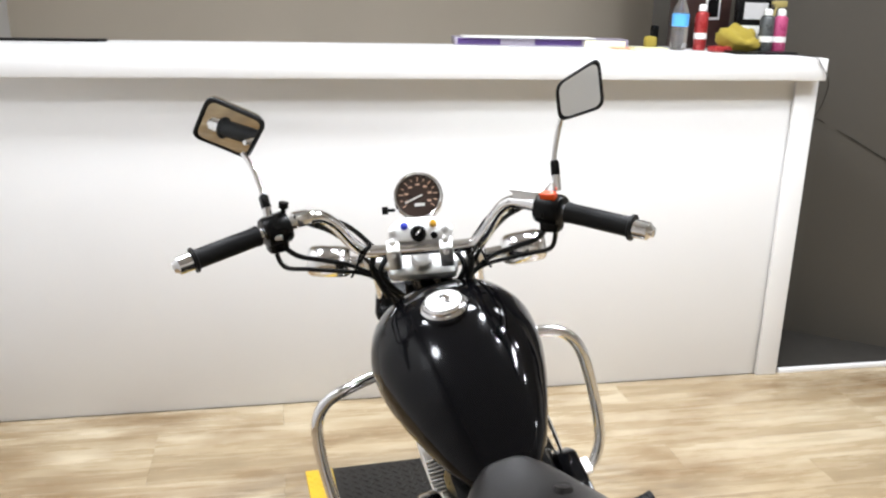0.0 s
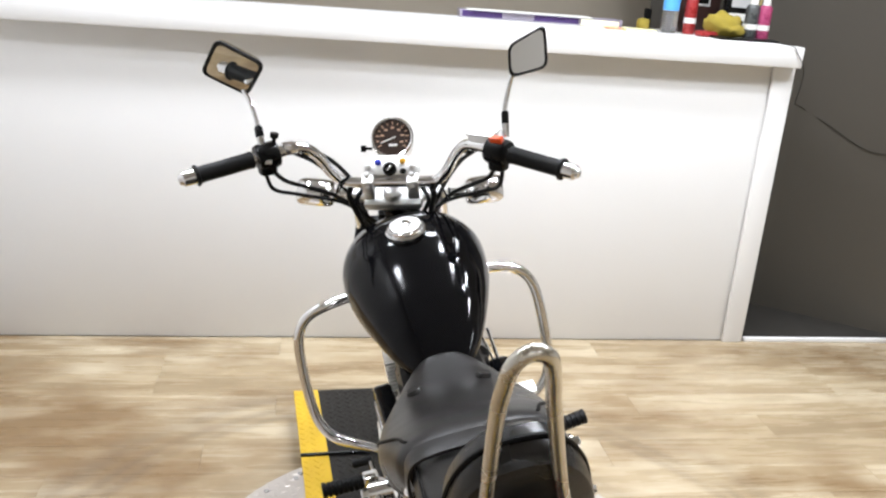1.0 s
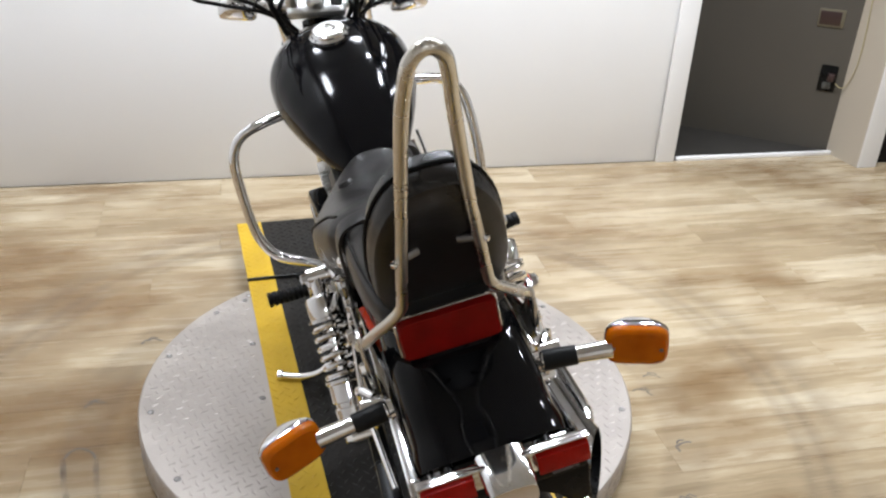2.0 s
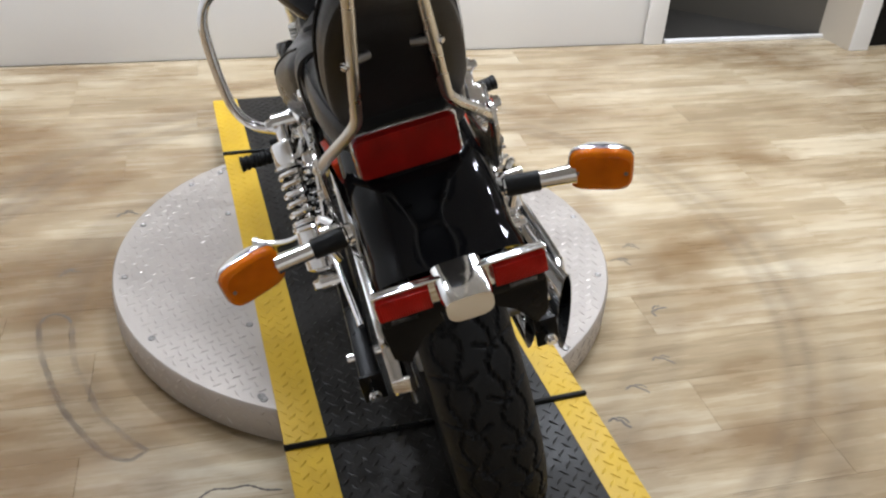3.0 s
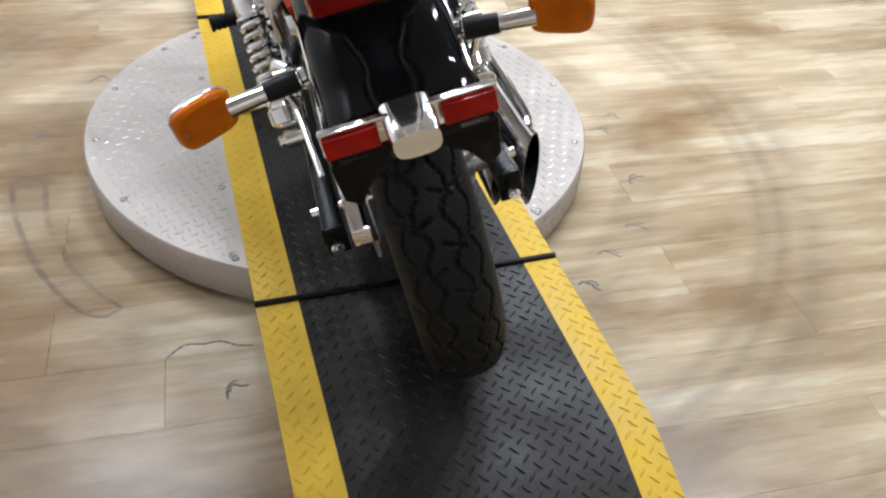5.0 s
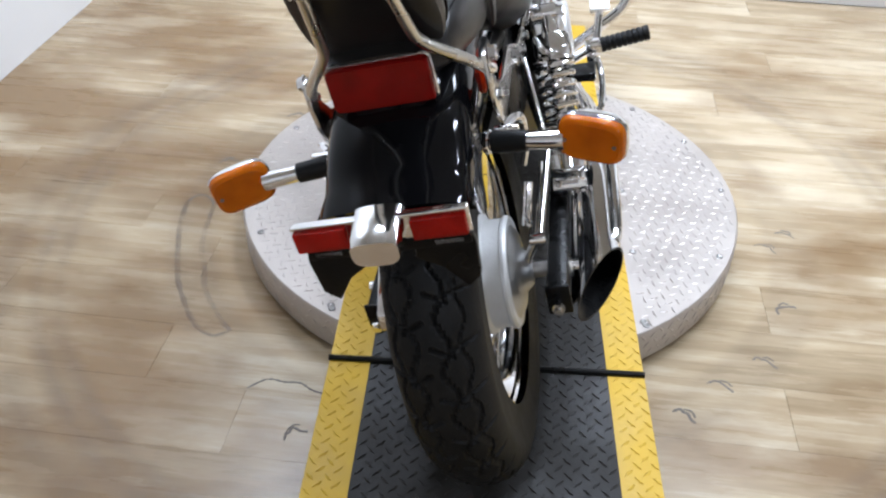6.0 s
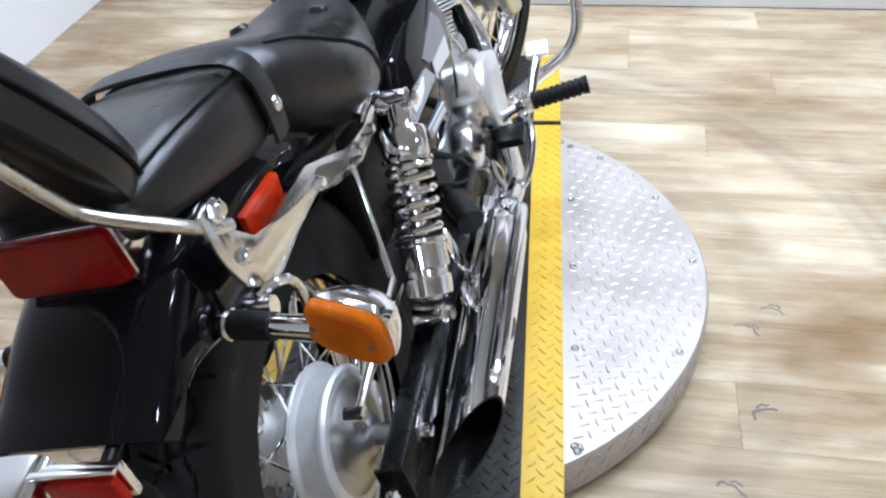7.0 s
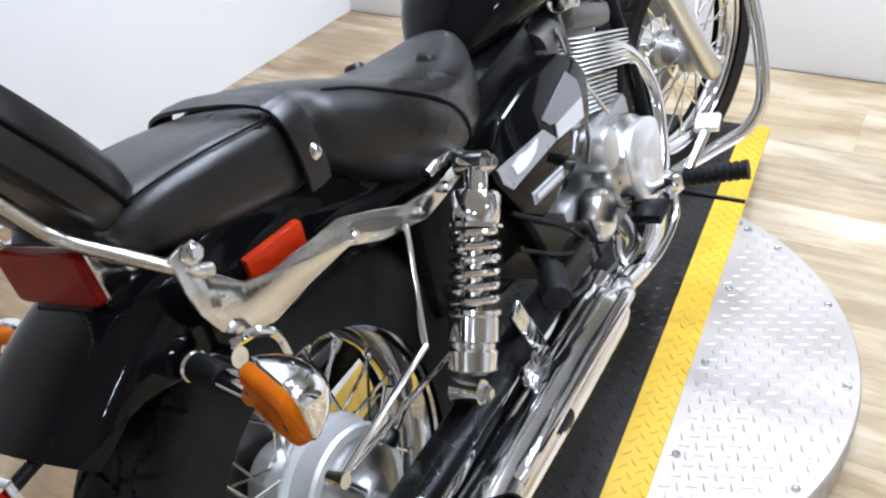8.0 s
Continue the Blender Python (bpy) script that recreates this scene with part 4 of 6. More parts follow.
for s in (-1, 1):
    bm = B()
    outer = [(-0.105, 0.03), (-0.085, 0.085), (-0.02, 0.11), (0.05, 0.105), (0.10, 0.06), (0.105, 0.0), (0.08, -0.06), (0.02, -0.10), (-0.06, -0.09), (-0.10, -0.04)]
    oc = [(p.x, p.y) for p in spline([(x, y, 0) for x, y in outer], 5, True)]
    m = pose(s * 0.093, 0.086, 0.312) @ pose(0, 0, 0, 90, 0, 90) @ Matrix.Diagonal((0.80, 0.72, 1, 1))
    rings(bm, [[m @ Vector((x * k, y * k, s * d)) for x, y in oc] for k, d in ((1.0, 0.0), (1.0, 0.022), (0.95, 0.034), (0.84, 0.040), (0.80, 0.047), (0.70, 0.050), (0.3, 0.051))])
    bp("engine_cover", bm, POLISHED, engine, "polished aluminium engine cover", sharp=50)
    shield = [(-0.078, 0.045), (-0.050, 0.074), (0.0, 0.076), (0.062, 0.056), (0.074, 0.020), (0.052, -0.066), (0.030, -0.080), (-0.030, -0.066), (-0.070, -0.030)]
    sc = [(p.x, p.y) for p in spline([(x, y, 0) for x, y in shield], 5, True)]
    sm_m = pose(s * 0.128, 0.104, 0.302) @ pose(0, 0, 0, 90, 0, 90)
    bp("crank_shield", rings(B(), [[sm_m @ Vector((x * k, y * k, s * d)) for x, y in sc] for k, d in ((1.0, 0.0), (1.0, 0.016), (0.96, 0.020), (0.5, 0.0225), (0.1, 0.023))]), FROSTED, engine, "blasted aluminium crank cover", sharp=50)
    bm = B()
    for k in range(8):
        a = 2 * math.pi * k / 8
        bolt(bm, m @ Vector((0.092 * math.cos(a), 0.09 * math.sin(a), s * 0.032)), (s, 0, 0), 0.0055, 0.006)
    bp_each("cover_bolt", bm, CHROME, engine)
    bm = lathe(B(), [(0.046, 0.0), (0.046, 0.024), (0.04, 0.032), (0.02, 0.034)], aim((s * 0.098, -0.062, 0.292), (s, 0, 0)), 32)
    bp("sprocket_cover", bm, POLISHED, engine)
bm = B()
lathe(bm, [(0.020, -0.012), (0.034, -0.010), (0.036, 0.0), (0.036, 0.085), (0.033, 0.092), (0.015, 0.094)], aim((0.052, -0.022, 0.392), (1, 0, 0)), 28)
bp("starter_housing", bm, ALU, engine, "brushed aluminium starter housing")
bm = B()
rod(bm, (0.075, -0.005, 0.585), (0.075, -0.07, 0.585), 0.026, 20)
rod(bm, (-0.05, -0.005, 0.585), (-0.05, -0.07, 0.585), 0.026, 20)
box(bm, (0.05, 0.05, 0.05), pose(0.075, -0.05, 0.56), 0.008)
bp_each("carburettor", bm, STEEL, engine)
bm = B()
tube(bm, [(0.112, -0.03, 0.62), (0.124, -0.045, 0.53), (0.132, -0.065, 0.44), (0.130, -0.085, 0.40)], 0.0035, 6)
tube(bm, [(0.10, -0.03, 0.60), (0.118, -0.02, 0.52), (0.128, 0.03, 0.43)], 0.003, 6)
bp_each("clutch_cable", bm, CHROME, engine)
bm = B()
tube(bm, [(0.10, -0.25, 0.40), (0.122, -0.20, 0.36), (0.13, -0.14, 0.32), (0.12, -0.10, 0.24)], 0.004, 8)
tube(bm, [(0.11, -0.30, 0.44), (0.135, -0.22, 0.37), (0.138, -0.17, 0.31), (0.13, -0.15, 0.25)], 0.004, 8)
tube(bm, [(0.125, -0.33, 0.40), (0.14, -0.24, 0.335), (0.145, -0.16, 0.30)], 0.0035, 8)
bp_each("wiring", bm, RUBBER, engine)

# exhaust: two chrome pipes and twin slash-cut mufflers
for s, x_end, z_in, lag in ((1, 0.188, 0.252, 0.0), (-1, 0.148, 0.226, 0.05)):
    bm = B()
    if s > 0:
        tube(bm, [(0.05, 0.20, 0.475), (0.062, 0.262, 0.455), (0.076, 0.312, 0.40), (0.088, 0.325, 0.335), (0.098, 0.295, 0.27), (0.112, 0.23, 0.21), (0.138, 0.10, 0.18), (0.166, -0.02, 0.195), (x_end - 0.01, -0.10, 0.215), (x_end - 0.008, -0.17, 0.235)], 0.0185, 14)
    else:
        tube(bm, [(-0.055, 0.20, 0.505), (-0.06, 0.265, 0.48), (-0.055, 0.30, 0.38), (-0.03, 0.28, 0.22), (0.03, 0.18, 0.155), (0.11, 0.05, 0.16), (x_end - 0.01, -0.10, 0.20), (x_end - 0.008, -0.17, 0.225)], 0.0185, 14)
    header = bp("exhaust_pipe", bm, CHROME)
    bm = B()
    loops = []
    stations = [(-0.15, 0.019), (-0.185, 0.0195), (-0.205, 0.022), (-0.228, 0.033), (-0.25, 0.0365), (-0.42, 0.0375), (-0.60, 0.036), (-0.685, 0.0355)]
    for k, (y, r) in enumerate(stations):
        t = (y + 0.15) / -0.535
        c = Vector((x_end - 0.010 + 0.010 * t, y, 0.228 + (z_in - 0.228) * t))
        loop = []
        for i in range(36):
            a = 2 * math.pi * i / 36
            dx, dz = r * math.cos(a), r * math.sin(a)
            dy = 1.9 * dx + 0.15 * dz + lag if k == len(stations) - 1 else (0.5 * lag if k == 6 else 0)
            loop.append(c + Vector((dx, dy, dz)))
        loops.append(loop)
    rings(bm, loops, caps=False)
    muffler = bp("muffler", bm, CHROME, label="chrome muffler with a slash-cut end", sharp=60)
    end = loops[-1]
    cc = sum((Vector(p) for p in end), Vector()) / len(end)
    lip = [cc + (Vector(p) - cc) * 0.94 for p in end]
    deep = [p + Vector((0, 0.16, -0.01)) for p in lip]
    bp("outlet", rings(B(), [end, lip, deep], caps=False), BLACK, muffler)
    bp("heat_shield", tube(B(), [(x_end + 0.018, -0.215, 0.248), (x_end + 0.024, -0.235, 0.256), (x_end + 0.027, -0.40, 0.266), (x_end + 0.028, -0.56, z_in + 0.016), (x_end + 0.022, -0.60, z_in + 0.012)], 0.011, 12, flat=1.0), CHROME, muffler)
bm = B()
box(bm, (0.012, 0.07, 0.03), pose(0.158, -0.42, 0.278, -12), 0.004)
box(bm, (0.01, 0.03, 0.10), pose(0.148, -0.40, 0.32, 20), 0.004)
bolt(bm, (0.165, -0.43, 0.30), (1, 0, 0), 0.008, 0.008)
bp("muffler_bracket", bm, CHROME)

# shocks
for s in (-1, 1):
    top, low = Vector((s * 0.152, -0.405, 0.572)), Vector((s * 0.155, -0.555, 0.350))
    d = (low - top).normalized()
    L = (low - top).length
    m = aim(top, d)
    bm = B()
    lathe(bm, [(0.010, 0.0), (0.014, 0.006), (0.014, 0.03), (0.027, 0.034), (0.0295, 0.038), (0.0295, 0.064), (0.028, 0.070), (0.033, 0.072), (0.033, 0.076), (0.012, 0.078)], m, 32)
    lathe(bm, [(0.010, 0.08), (0.010, L - 0.10)], m, 16)
    lathe(bm, [(0.012, L - 0.098), (0.033, L - 0.096), (0.033, L - 0.091), (0.0295, L - 0.088), (0.0305, L - 0.060), (0.0265, L - 0.057), (0.0265, L - 0.051), (0.030, L - 0.048), (0.029, L - 0.026), (0.02, L - 0.02), (0.012, L - 0.018)], m, 32)
    shock = bp("shock_absorber", bm, CHROME, label="chrome rear shock absorber with an exposed spring")
    turns, n = 5.5, 120
    pts = []
    for k in range(n + 1):
        t = k / n
        a = 2 * math.pi * turns * t
        pts.append(m @ Vector((0.0265 * math.cos(a), 0.0265 * math.sin(a), 0.080 + (L - 0.098 - 0.083) * t)))
    bp("spring", tube(B(), pts, 0.0050, 8, 1, smooth=False), CHROME, shock, "chrome coil spring")
    bm = B()
    for p in (top, low):
        rod(bm, p + Vector((-s * 0.025, 0, 0)), p + Vector((s * 0.014, 0, 0)), 0.015, 20)
        bolt(bm, p + Vector((s * 0.014, 0, 0)), (s, 0, 0), 0.009, 0.010)
    bp_each("eyelet", bm, CHROME, shock)
    bm = B()
    rod(bm, (s * 0.11, -0.40, 0.585), (s * 0.15, -0.405, 0.572), 0.011, 12)
    tube(bm, [(s * 0.116, -0.37, 0.60), (s * 0.122, -0.42, 0.597), (s * 0.118, -0.46, 0.588)], 0.009, 10)
    bp_each("shock_mount", bm, CHROME)

# pegs, pedal, stand
for s in (-1, 1):
    inner, outer = (Vector((0.208, 0.088, 0.276)), Vector((0.314, 0.102, 0.281))) if s > 0 else (Vector((-0.200, 0.050, 0.288)), Vector((-0.292, 0.044, 0.293)))
    d = outer - inner
    m = aim(inner, d)
    prof = [(0.008, 0)]
    for k in range(9):
        prof += [(0.0165, 0.004 + k * 0.0115), (0.0165, 0.011 + k * 0.0115), (0.0142, 0.012 + k * 0.0115), (0.0142, 0.0145 + k * 0.0115)]
    prof = [p for p in prof if p[1] < d.length - 0.004] + [(0.0175, d.length - 0.003), (0.0175, d.length), (0.012, d.length + 0.001)]
    peg = bp("foot_peg", lathe(B(), prof, m, 20), RUBBER, label="ribbed black rubber foot peg")
    bm = B()
    rod(bm, (s * 0.10, inner.y, 0.235), inner - d.normalized() * 0.012, 0.011, 12)
    box(bm, (0.03, 0.03, 0.034), aim(inner - d.normalized() * 0.014, d), 0.004)
    bp("peg_bracket", bm, CHROME, peg)
    bp("pillion_peg", rod(rod(B(), (s * 0.135, -0.285, 0.335), (s * 0.165, -0.335, 0.325), 0.021, 18), (s * 0.12, -0.26, 0.34), (s * 0.135, -0.285, 0.335), 0.012, 12), RUBBER, label="folded black pillion peg")
bm = B()
tube(bm, [(0.185, 0.06, 0.258), (0.198, 0.11, 0.258), (0.207, 0.18, 0.280), (0.214, 0.228, 0.298)], 0.0095, 12, flat=0.7)
pedal = bp("brake_pedal", bm, CHROME, label="chrome brake pedal")
bp("pedal_pad", box(B(), (0.044, 0.034, 0.012), pose(0.215, 0.236, 0.306, 25), 0.002), FROSTED, pedal)
for k in range(7):
    bp("pad_rib", box(B(), (0.0026, 0.032, 0.004), pose(0.1975 + k * 0.0058, 0.234, 0.3125, 25)), FROSTED, pedal)
bm = B()
box(bm, (0.05, 0.06, 0.018), pose(0.17, 0.02, 0.252), 0.004)
rod(bm, (0.13, 0.045, 0.245), (0.19, 0.045, 0.245), 0.012, 14)
bp("pedal_bracket", bm, BLACK)
bm = B()
tube(bm, [(0.150, -0.085, 0.268), (0.158, -0.110, 0.245), (0.178, -0.116, 0.224), (0.198, -0.09, 0.220), (0.205, -0.02, 0.226), (0.205, 0.032, 0.240), (0.200, 0.055, 0.262)], 0.007, 10)
bp("peg_hoop", bm, CHROME)
bm = B()
tube(bm, [(-0.13, -0.10, 0.27), (-0.17, 0.04, 0.255), (-0.185, 0.16, 0.265)], 0.006, 10)
shift = bp("gear_lever", bm, CHROME)
bp("toe_rubber", rod(B(), (-0.18, 0.16, 0.266), (-0.225, 0.16, 0.266), 0.010, 14), RUBBER, shift)
bm = B()
tube(bm, [(-0.105, 0.03, 0.17), (-0.16, 0.01, 0.145), (-0.22, 0.0, 0.100), (-0.27, 0.015, 0.085), (-0.325, 0.035, 0.095)], 0.0085, 10)
stand = bp("side_stand", bm, CHROME, label="extended chrome side stand")
bp("stand_tip", lathe(B(), [(0.009, 0), (0.0125, 0.002), (0.0125, 0.012), (0.006, 0.016)], aim((-0.318, 0.033, 0.0935), (-1, 0.35, 0.18)), 16), CHROME, stand)

# engine guard
bm = B()
half = [(x * 1.02, y + 0.028, z - 0.012) for x, y, z in ((0.02, 0.315, 0.612), (0.12, 0.312, 0.612), (0.20, 0.302, 0.606), (0.252, 0.30, 0.588), (0.281, 0.30, 0.545), (0.291, 0.30, 0.47), (0.292, 0.295, 0.37), (0.283, 0.288, 0.31), (0.255, 0.278, 0.268), (0.20, 0.262, 0.240), (0.12, 0.245, 0.20))]
tube(bm, [(-x, y, z) for x, y, z in half[::-1]] + half[1:], 0.0125, 14, 5)
bp("engine_guard", bm, CHROME, label="wide chrome engine guard loop")

# ---- steering: fork, front wheel, bars ----
front_wheel = bp("front_wheel", rim(FRONT, 0.228, 0.026), CHROME, m=WHEEL_STEER, label="chrome wire-spoked front wheel")
bp("tyre", tyre(FRONT, 0.300, 0.042, 0.230, 0.09), TYRE, front_wheel, "black front tyre", m=WHEEL_STEER, sharp=60)
bp("hub", lathe(B(), [(0.026, -0.05), (0.042, -0.045), (0.042, -0.03), (0.03, -0.02), (0.03, 0.02), (0.042, 0.03), (0.042, 0.045), (0.026, 0.05)], Matrix.Translation(FRONT) @ AX, 32), CAST, front_wheel, m=WHEEL_STEER)
bp("brake_disc", lathe(B(), [(0.068, -0.055), (0.122, -0.055), (0.122, -0.059), (0.068, -0.059), (0.068, -0.055)], Matrix.Translation(FRONT) @ AX, 48, caps=False), STEEL, front_wheel, m=WHEEL_STEER)
spokes(front_wheel, FRONT, 0.214, 0.04, 0.034, 36, WHEEL_STEER)
for s in (-1, 1):
    a, b = Vector((s * 0.098, 0.650, 0.282)), Vector((s * 0.090, 0.235, 0.860))
    d = (b - a).normalized()
    bm = B()
    rod(bm, a + d * 0.36, b, 0.0175, 20)
    fork = bp("fork_tube", bm, CHROME, m=WHEEL_STEER)
    bp("fork_slider", lathe(B(), [(0.016, -0.03), (0.024, -0.02), (0.026, 0.02), (0.024, 0.05), (0.0235, 0.36), (0.026, 0.37), (0.026, 0.39), (0.019, 0.395)], aim(a, d), 24), ALU, fork, m=WHEEL_STEER)
bp("front_axle", rod(B(), FRONT + Vector((-0.115, 0, 0)), FRONT + Vector((0.115, 0, 0)), 0.010, 14), CHROME, m=WHEEL_STEER)
bm = B()
box(bm, (0.125, 0.06, 0.024), pose(0, 0.19, 0.858, 33), 0.010)
for s in (-1, 1):
    lathe(bm, [(0.024, -0.014), (0.024, 0.012), (0.020, 0.016), (0.012, 0.017)], aim((s * 0.088, 0.226, 0.862), RAKE), 24)
    rod(bm, (s * 0.05, 0.195, 0.857), (s * 0.088, 0.224, 0.857), 0.012, 12)
lathe(bm, [(0.020, 0.0), (0.020, 0.014), (0.015, 0.019), (0.005, 0.020)], aim((0, 0.178, 0.868), RAKE), 24)
bp("top_yoke", bm, FROSTED, m=STEER)
bm = B()
box(bm, (0.225, 0.08, 0.035), pose(0, 0.325, 0.735, 33), 0.012)
rod(bm, (0, 0.20, 0.85), (0, 0.30, 0.70), 0.028, 20)
bp("lower_yoke", bm, BLACK, m=STEER)
half = [(0.0, 0.150, 0.903), (0.075, 0.150, 0.903), (0.10, 0.148, 0.908), (0.118, 0.135, 0.93), (0.138, 0.115, 0.968), (0.158, 0.095, 0.990), (0.182, 0.075, 0.994), (0.24, 0.033, 0.987), (0.335, -0.030, 0.973)]
bm = tube(B(), [(-x, y, z) for x, y, z in half[::-1]] + half[1:], 0.0112, 14, 5)
bars = bp("handlebar", bm, CHROME, m=STEER, label="swept-back chrome handlebar")
for s in (-1, 1):
    a, b = Vector((s * 0.246, 0.029, 0.986)), Vector((s * 0.338, -0.032, 0.9725))
    d = (b - a).normalized()
    L = (b - a).length
    bp("grip", lathe(B(), [(0.0165, 0), (0.017, 0.004), (0.016, 0.008), (0.0158, L - 0.012), (0.0165, L - 0.006), (0.0205, L - 0.004), (0.0205, L), (0.012, L)], aim(a, d), 24), RUBBER, bars, "black rubber grip", m=STEER)
    bp("bar_end", lathe(B(), [(0.012, 0), (0.0145, 0.002), (0.014, 0.024), (0.0105, 0.026), (0.008, 0.032), (0.003, 0.033)], aim(b, d), 20), CHROME, bars, m=STEER)
    c = Vector((s * 0.222, 0.046, 0.9885))
    m = aim(c, d)
    bm = B()
    lathe(bm, [(0.015, -0.022), (0.024, -0.021), (0.026, -0.016), (0.026, 0.016), (0.024, 0.021), (0.015, 0.022)], m, 24)
    box(bm, (0.034, 0.03, 0.040), Matrix.Translation(c + Vector((0, -0.004, -0.016))) @ pose(0, 0, 0, 0, 0, -s * 30), 0.007)
    switch = bp("switch_housing", bm, BLACK, bars, m=STEER)
    if s > 0:
        bp("stop_switch", box(B(), (0.026, 0.012, 0.012), Matrix.Translation(c + Vector((-0.004, -0.012, 0.026))) @ pose(0, 0, 0, 20, 0, -30), 0.002), ORANGE, switch, "orange stop switch", m=STEER)
        bm = box(B(), (0.052, 0.034, 0.024), pose(0.193, 0.080, 1.004, 10, 0, -32), 0.005)
        box(bm, (0.058, 0.04, 0.005), pose(0.193, 0.080, 1.018, 10, 0, -32), 0.002)
        bp("brake_reservoir", bm, FROSTED, bars, m=STEER)
    else:
        bm = box(B(), (0.014, 0.008, 0.008), Matrix.Translation(c + Vector((0.008, -0.024, -0.006))), 0.002)
        bp("switch_button", bm, ALU, switch, m=STEER)
        bp("choke_knob", lathe(B(), [(0.004, 0), (0.004, 0.012), (0.008, 0.013), (0.008, 0.022)], aim(c + Vector((0.014, 0.004, 0.022)), (0.2, 0, 1)), 14), BLACK, bars, m=STEER)
        bp("clutch_perch", box(B(), (0.03, 0.026, 0.024), pose(-0.184, 0.074, 0.996, 0, 0, 32), 0.005), CHROME, bars, m=STEER)
    lever = tube(B(), [(s * 0.185, 0.10, 0.995), (s * 0.215, 0.10, 0.985), (s * 0.26, 0.075, 0.975), (s * 0.325, 0.025, 0.965)], 0.005, 8)
    bp("lever", lever, CHROME, bars, m=STEER)
    # cables off the controls
    bm = B()
    tube(bm, [(s * 0.215, 0.055, 0.955), (s * 0.20, 0.09, 0.925), (s * 0.165, 0.13, 0.90), (s * 0.12, 0.18, 0.865), (s * 0.08, 0.25, 0.80), (s * 0.05, 0.27, 0.70)], 0.0045, 8)
    tube(bm, [(s * 0.182, 0.085, 0.985), (s * 0.15, 0.125, 0.955), (s * 0.12, 0.165, 0.91), (s * 0.095, 0.20, 0.86), (s * 0.06, 0.24, 0.78)], 0.0042, 8)
    tube(bm, [(s * 0.23, 0.05, 0.958), (s * 0.222, 0.07, 0.915), (s * 0.185, 0.13, 0.885), (s * 0.10, 0.20, 0.84), (s * 0.04, 0.22, 0.77)], 0.004, 8)
    tube(bm, [(s * 0.08, 0.155, 0.90), (s * 0.088, 0.15, 0.875), (s * 0.082, 0.165, 0.845), (s * 0.07, 0.19, 0.80)], 0.006, 8)
    tube(bm, [(s * 0.165, 0.095, 0.975), (s * 0.145, 0.15, 0.965), (s * 0.12, 0.20, 0.93), (s * 0.085, 0.235, 0.875), (s * 0.03, 0.25, 0.82), (s * 0.02, 0.24, 0.74)], 0.0048, 8)
    tube(bm, [(s * 0.06, 0.185, 0.885), (s * 0.075, 0.165, 0.86), (s * 0.062, 0.17, 0.83), (s * 0.045, 0.20, 0.80), (s * 0.02, 0.24, 0.76)], 0.005, 8)
    bp_each("control_cable", bm, RUBBER, bars, m=STEER)
    bm = B()
    tube(bm, [(s * 0.098 + 0.012 * math.cos(a), 0.150 + 0.018 * math.sin(a), 0.902 + 0.018 * math.cos(a)) for a in (0, 1, 2, 3, 4, 5, 6.1)], 0.0026, 6)
    tube(bm, [(s * 0.104, 0.134, 0.905), (s * 0.112, 0.128, 0.885), (s * 0.122, 0.122, 0.868)], 0.0022, 6)
    bp_each("cable_tie", bm, BLACK, bars, "black cable tie", m=STEER)
    # front signals
    sig = signal("front_turn_signal", (s * 0.085, 0.290, 0.832), (s * 0.188, 0.290, 0.842), 0.043, (s * 0.15, 1, -0.45), 0.03)
    for ob in (sig, *sig.children_recursive):
        ob.data.transform(STEER)
for s in (-1, 1):
    bm = box(B(), (0.024, 0.030, 0.055), pose(s * 0.046, 0.152, 0.893, 33), 0.005)
    clamp = bp("bar_clamp", bm, FROSTED, bars, m=STEER)
    bm = B()
    for dy, dz in ((-0.014, 0.026), (0.018, 0.042), (-0.014, -0.006)):
        bolt(bm, (s * 0.046, 0.140 + dy * 0.6, 0.905 + dz * 0.7), (0, -0.85, 0.5), 0.006, 0.004)
    bp_each("clamp_bolt", bm, ALU, clamp, m=STEER)

# instruments
FACE = aim((0.002, 0.202, 0.9825), (0, -0.86, 0.52))
speedo = bp("speedometer", lathe(B(), [(0.018, -0.065), (0.034, -0.058), (0.041, -0.035), (0.0415, -0.006), (0.044, -0.004), (0.0445, 0.004), (0.042, 0.008), (0.039, 0.007), (0.038, 0.002)], FACE, 48, caps=False), CHROME, m=STEER, label="round chrome speedometer")
bp("dial", lathe(B(), [(0.0385, 0.001), (0.0385, 0.0025), (0.001, 0.0026)], FACE, 48), DIAL, speedo, "dark dial with worn markings", m=STEER)
for k in range(13):
    a = radians(215 - k * 250 / 12)
    mm = FACE @ pose(0.031 * math.cos(a), 0.031 * math.sin(a), 0.0034, 0, 0, math.degrees(a))
    bp("dial_mark", box(B(), (0.008 if k % 2 == 0 else 0.005, 0.0018, 0.0006), mm), MARK, speedo, m=STEER)
for k in range(7):
    a = radians(205 - k * 230 / 6)
    mm = FACE @ pose(0.0215 * math.cos(a), 0.0215 * math.sin(a), 0.0033)
    bp("dial_numeral_bar", box(B(), (0.007, 0.0035, 0.0005), mm), MARK, speedo, m=STEER)
bp("needle", box(B(), (0.034, 0.0024, 0.001), FACE @ pose(-0.008, -0.005, 0.0046, 0, 0, 203)), WHITE_PLASTIC, speedo, m=STEER)
bp("odometer", box(B(), (0.018, 0.0055, 0.0008), FACE @ pose(0.002, -0.016, 0.0033)), WHITE_PLASTIC, speedo, m=STEER)
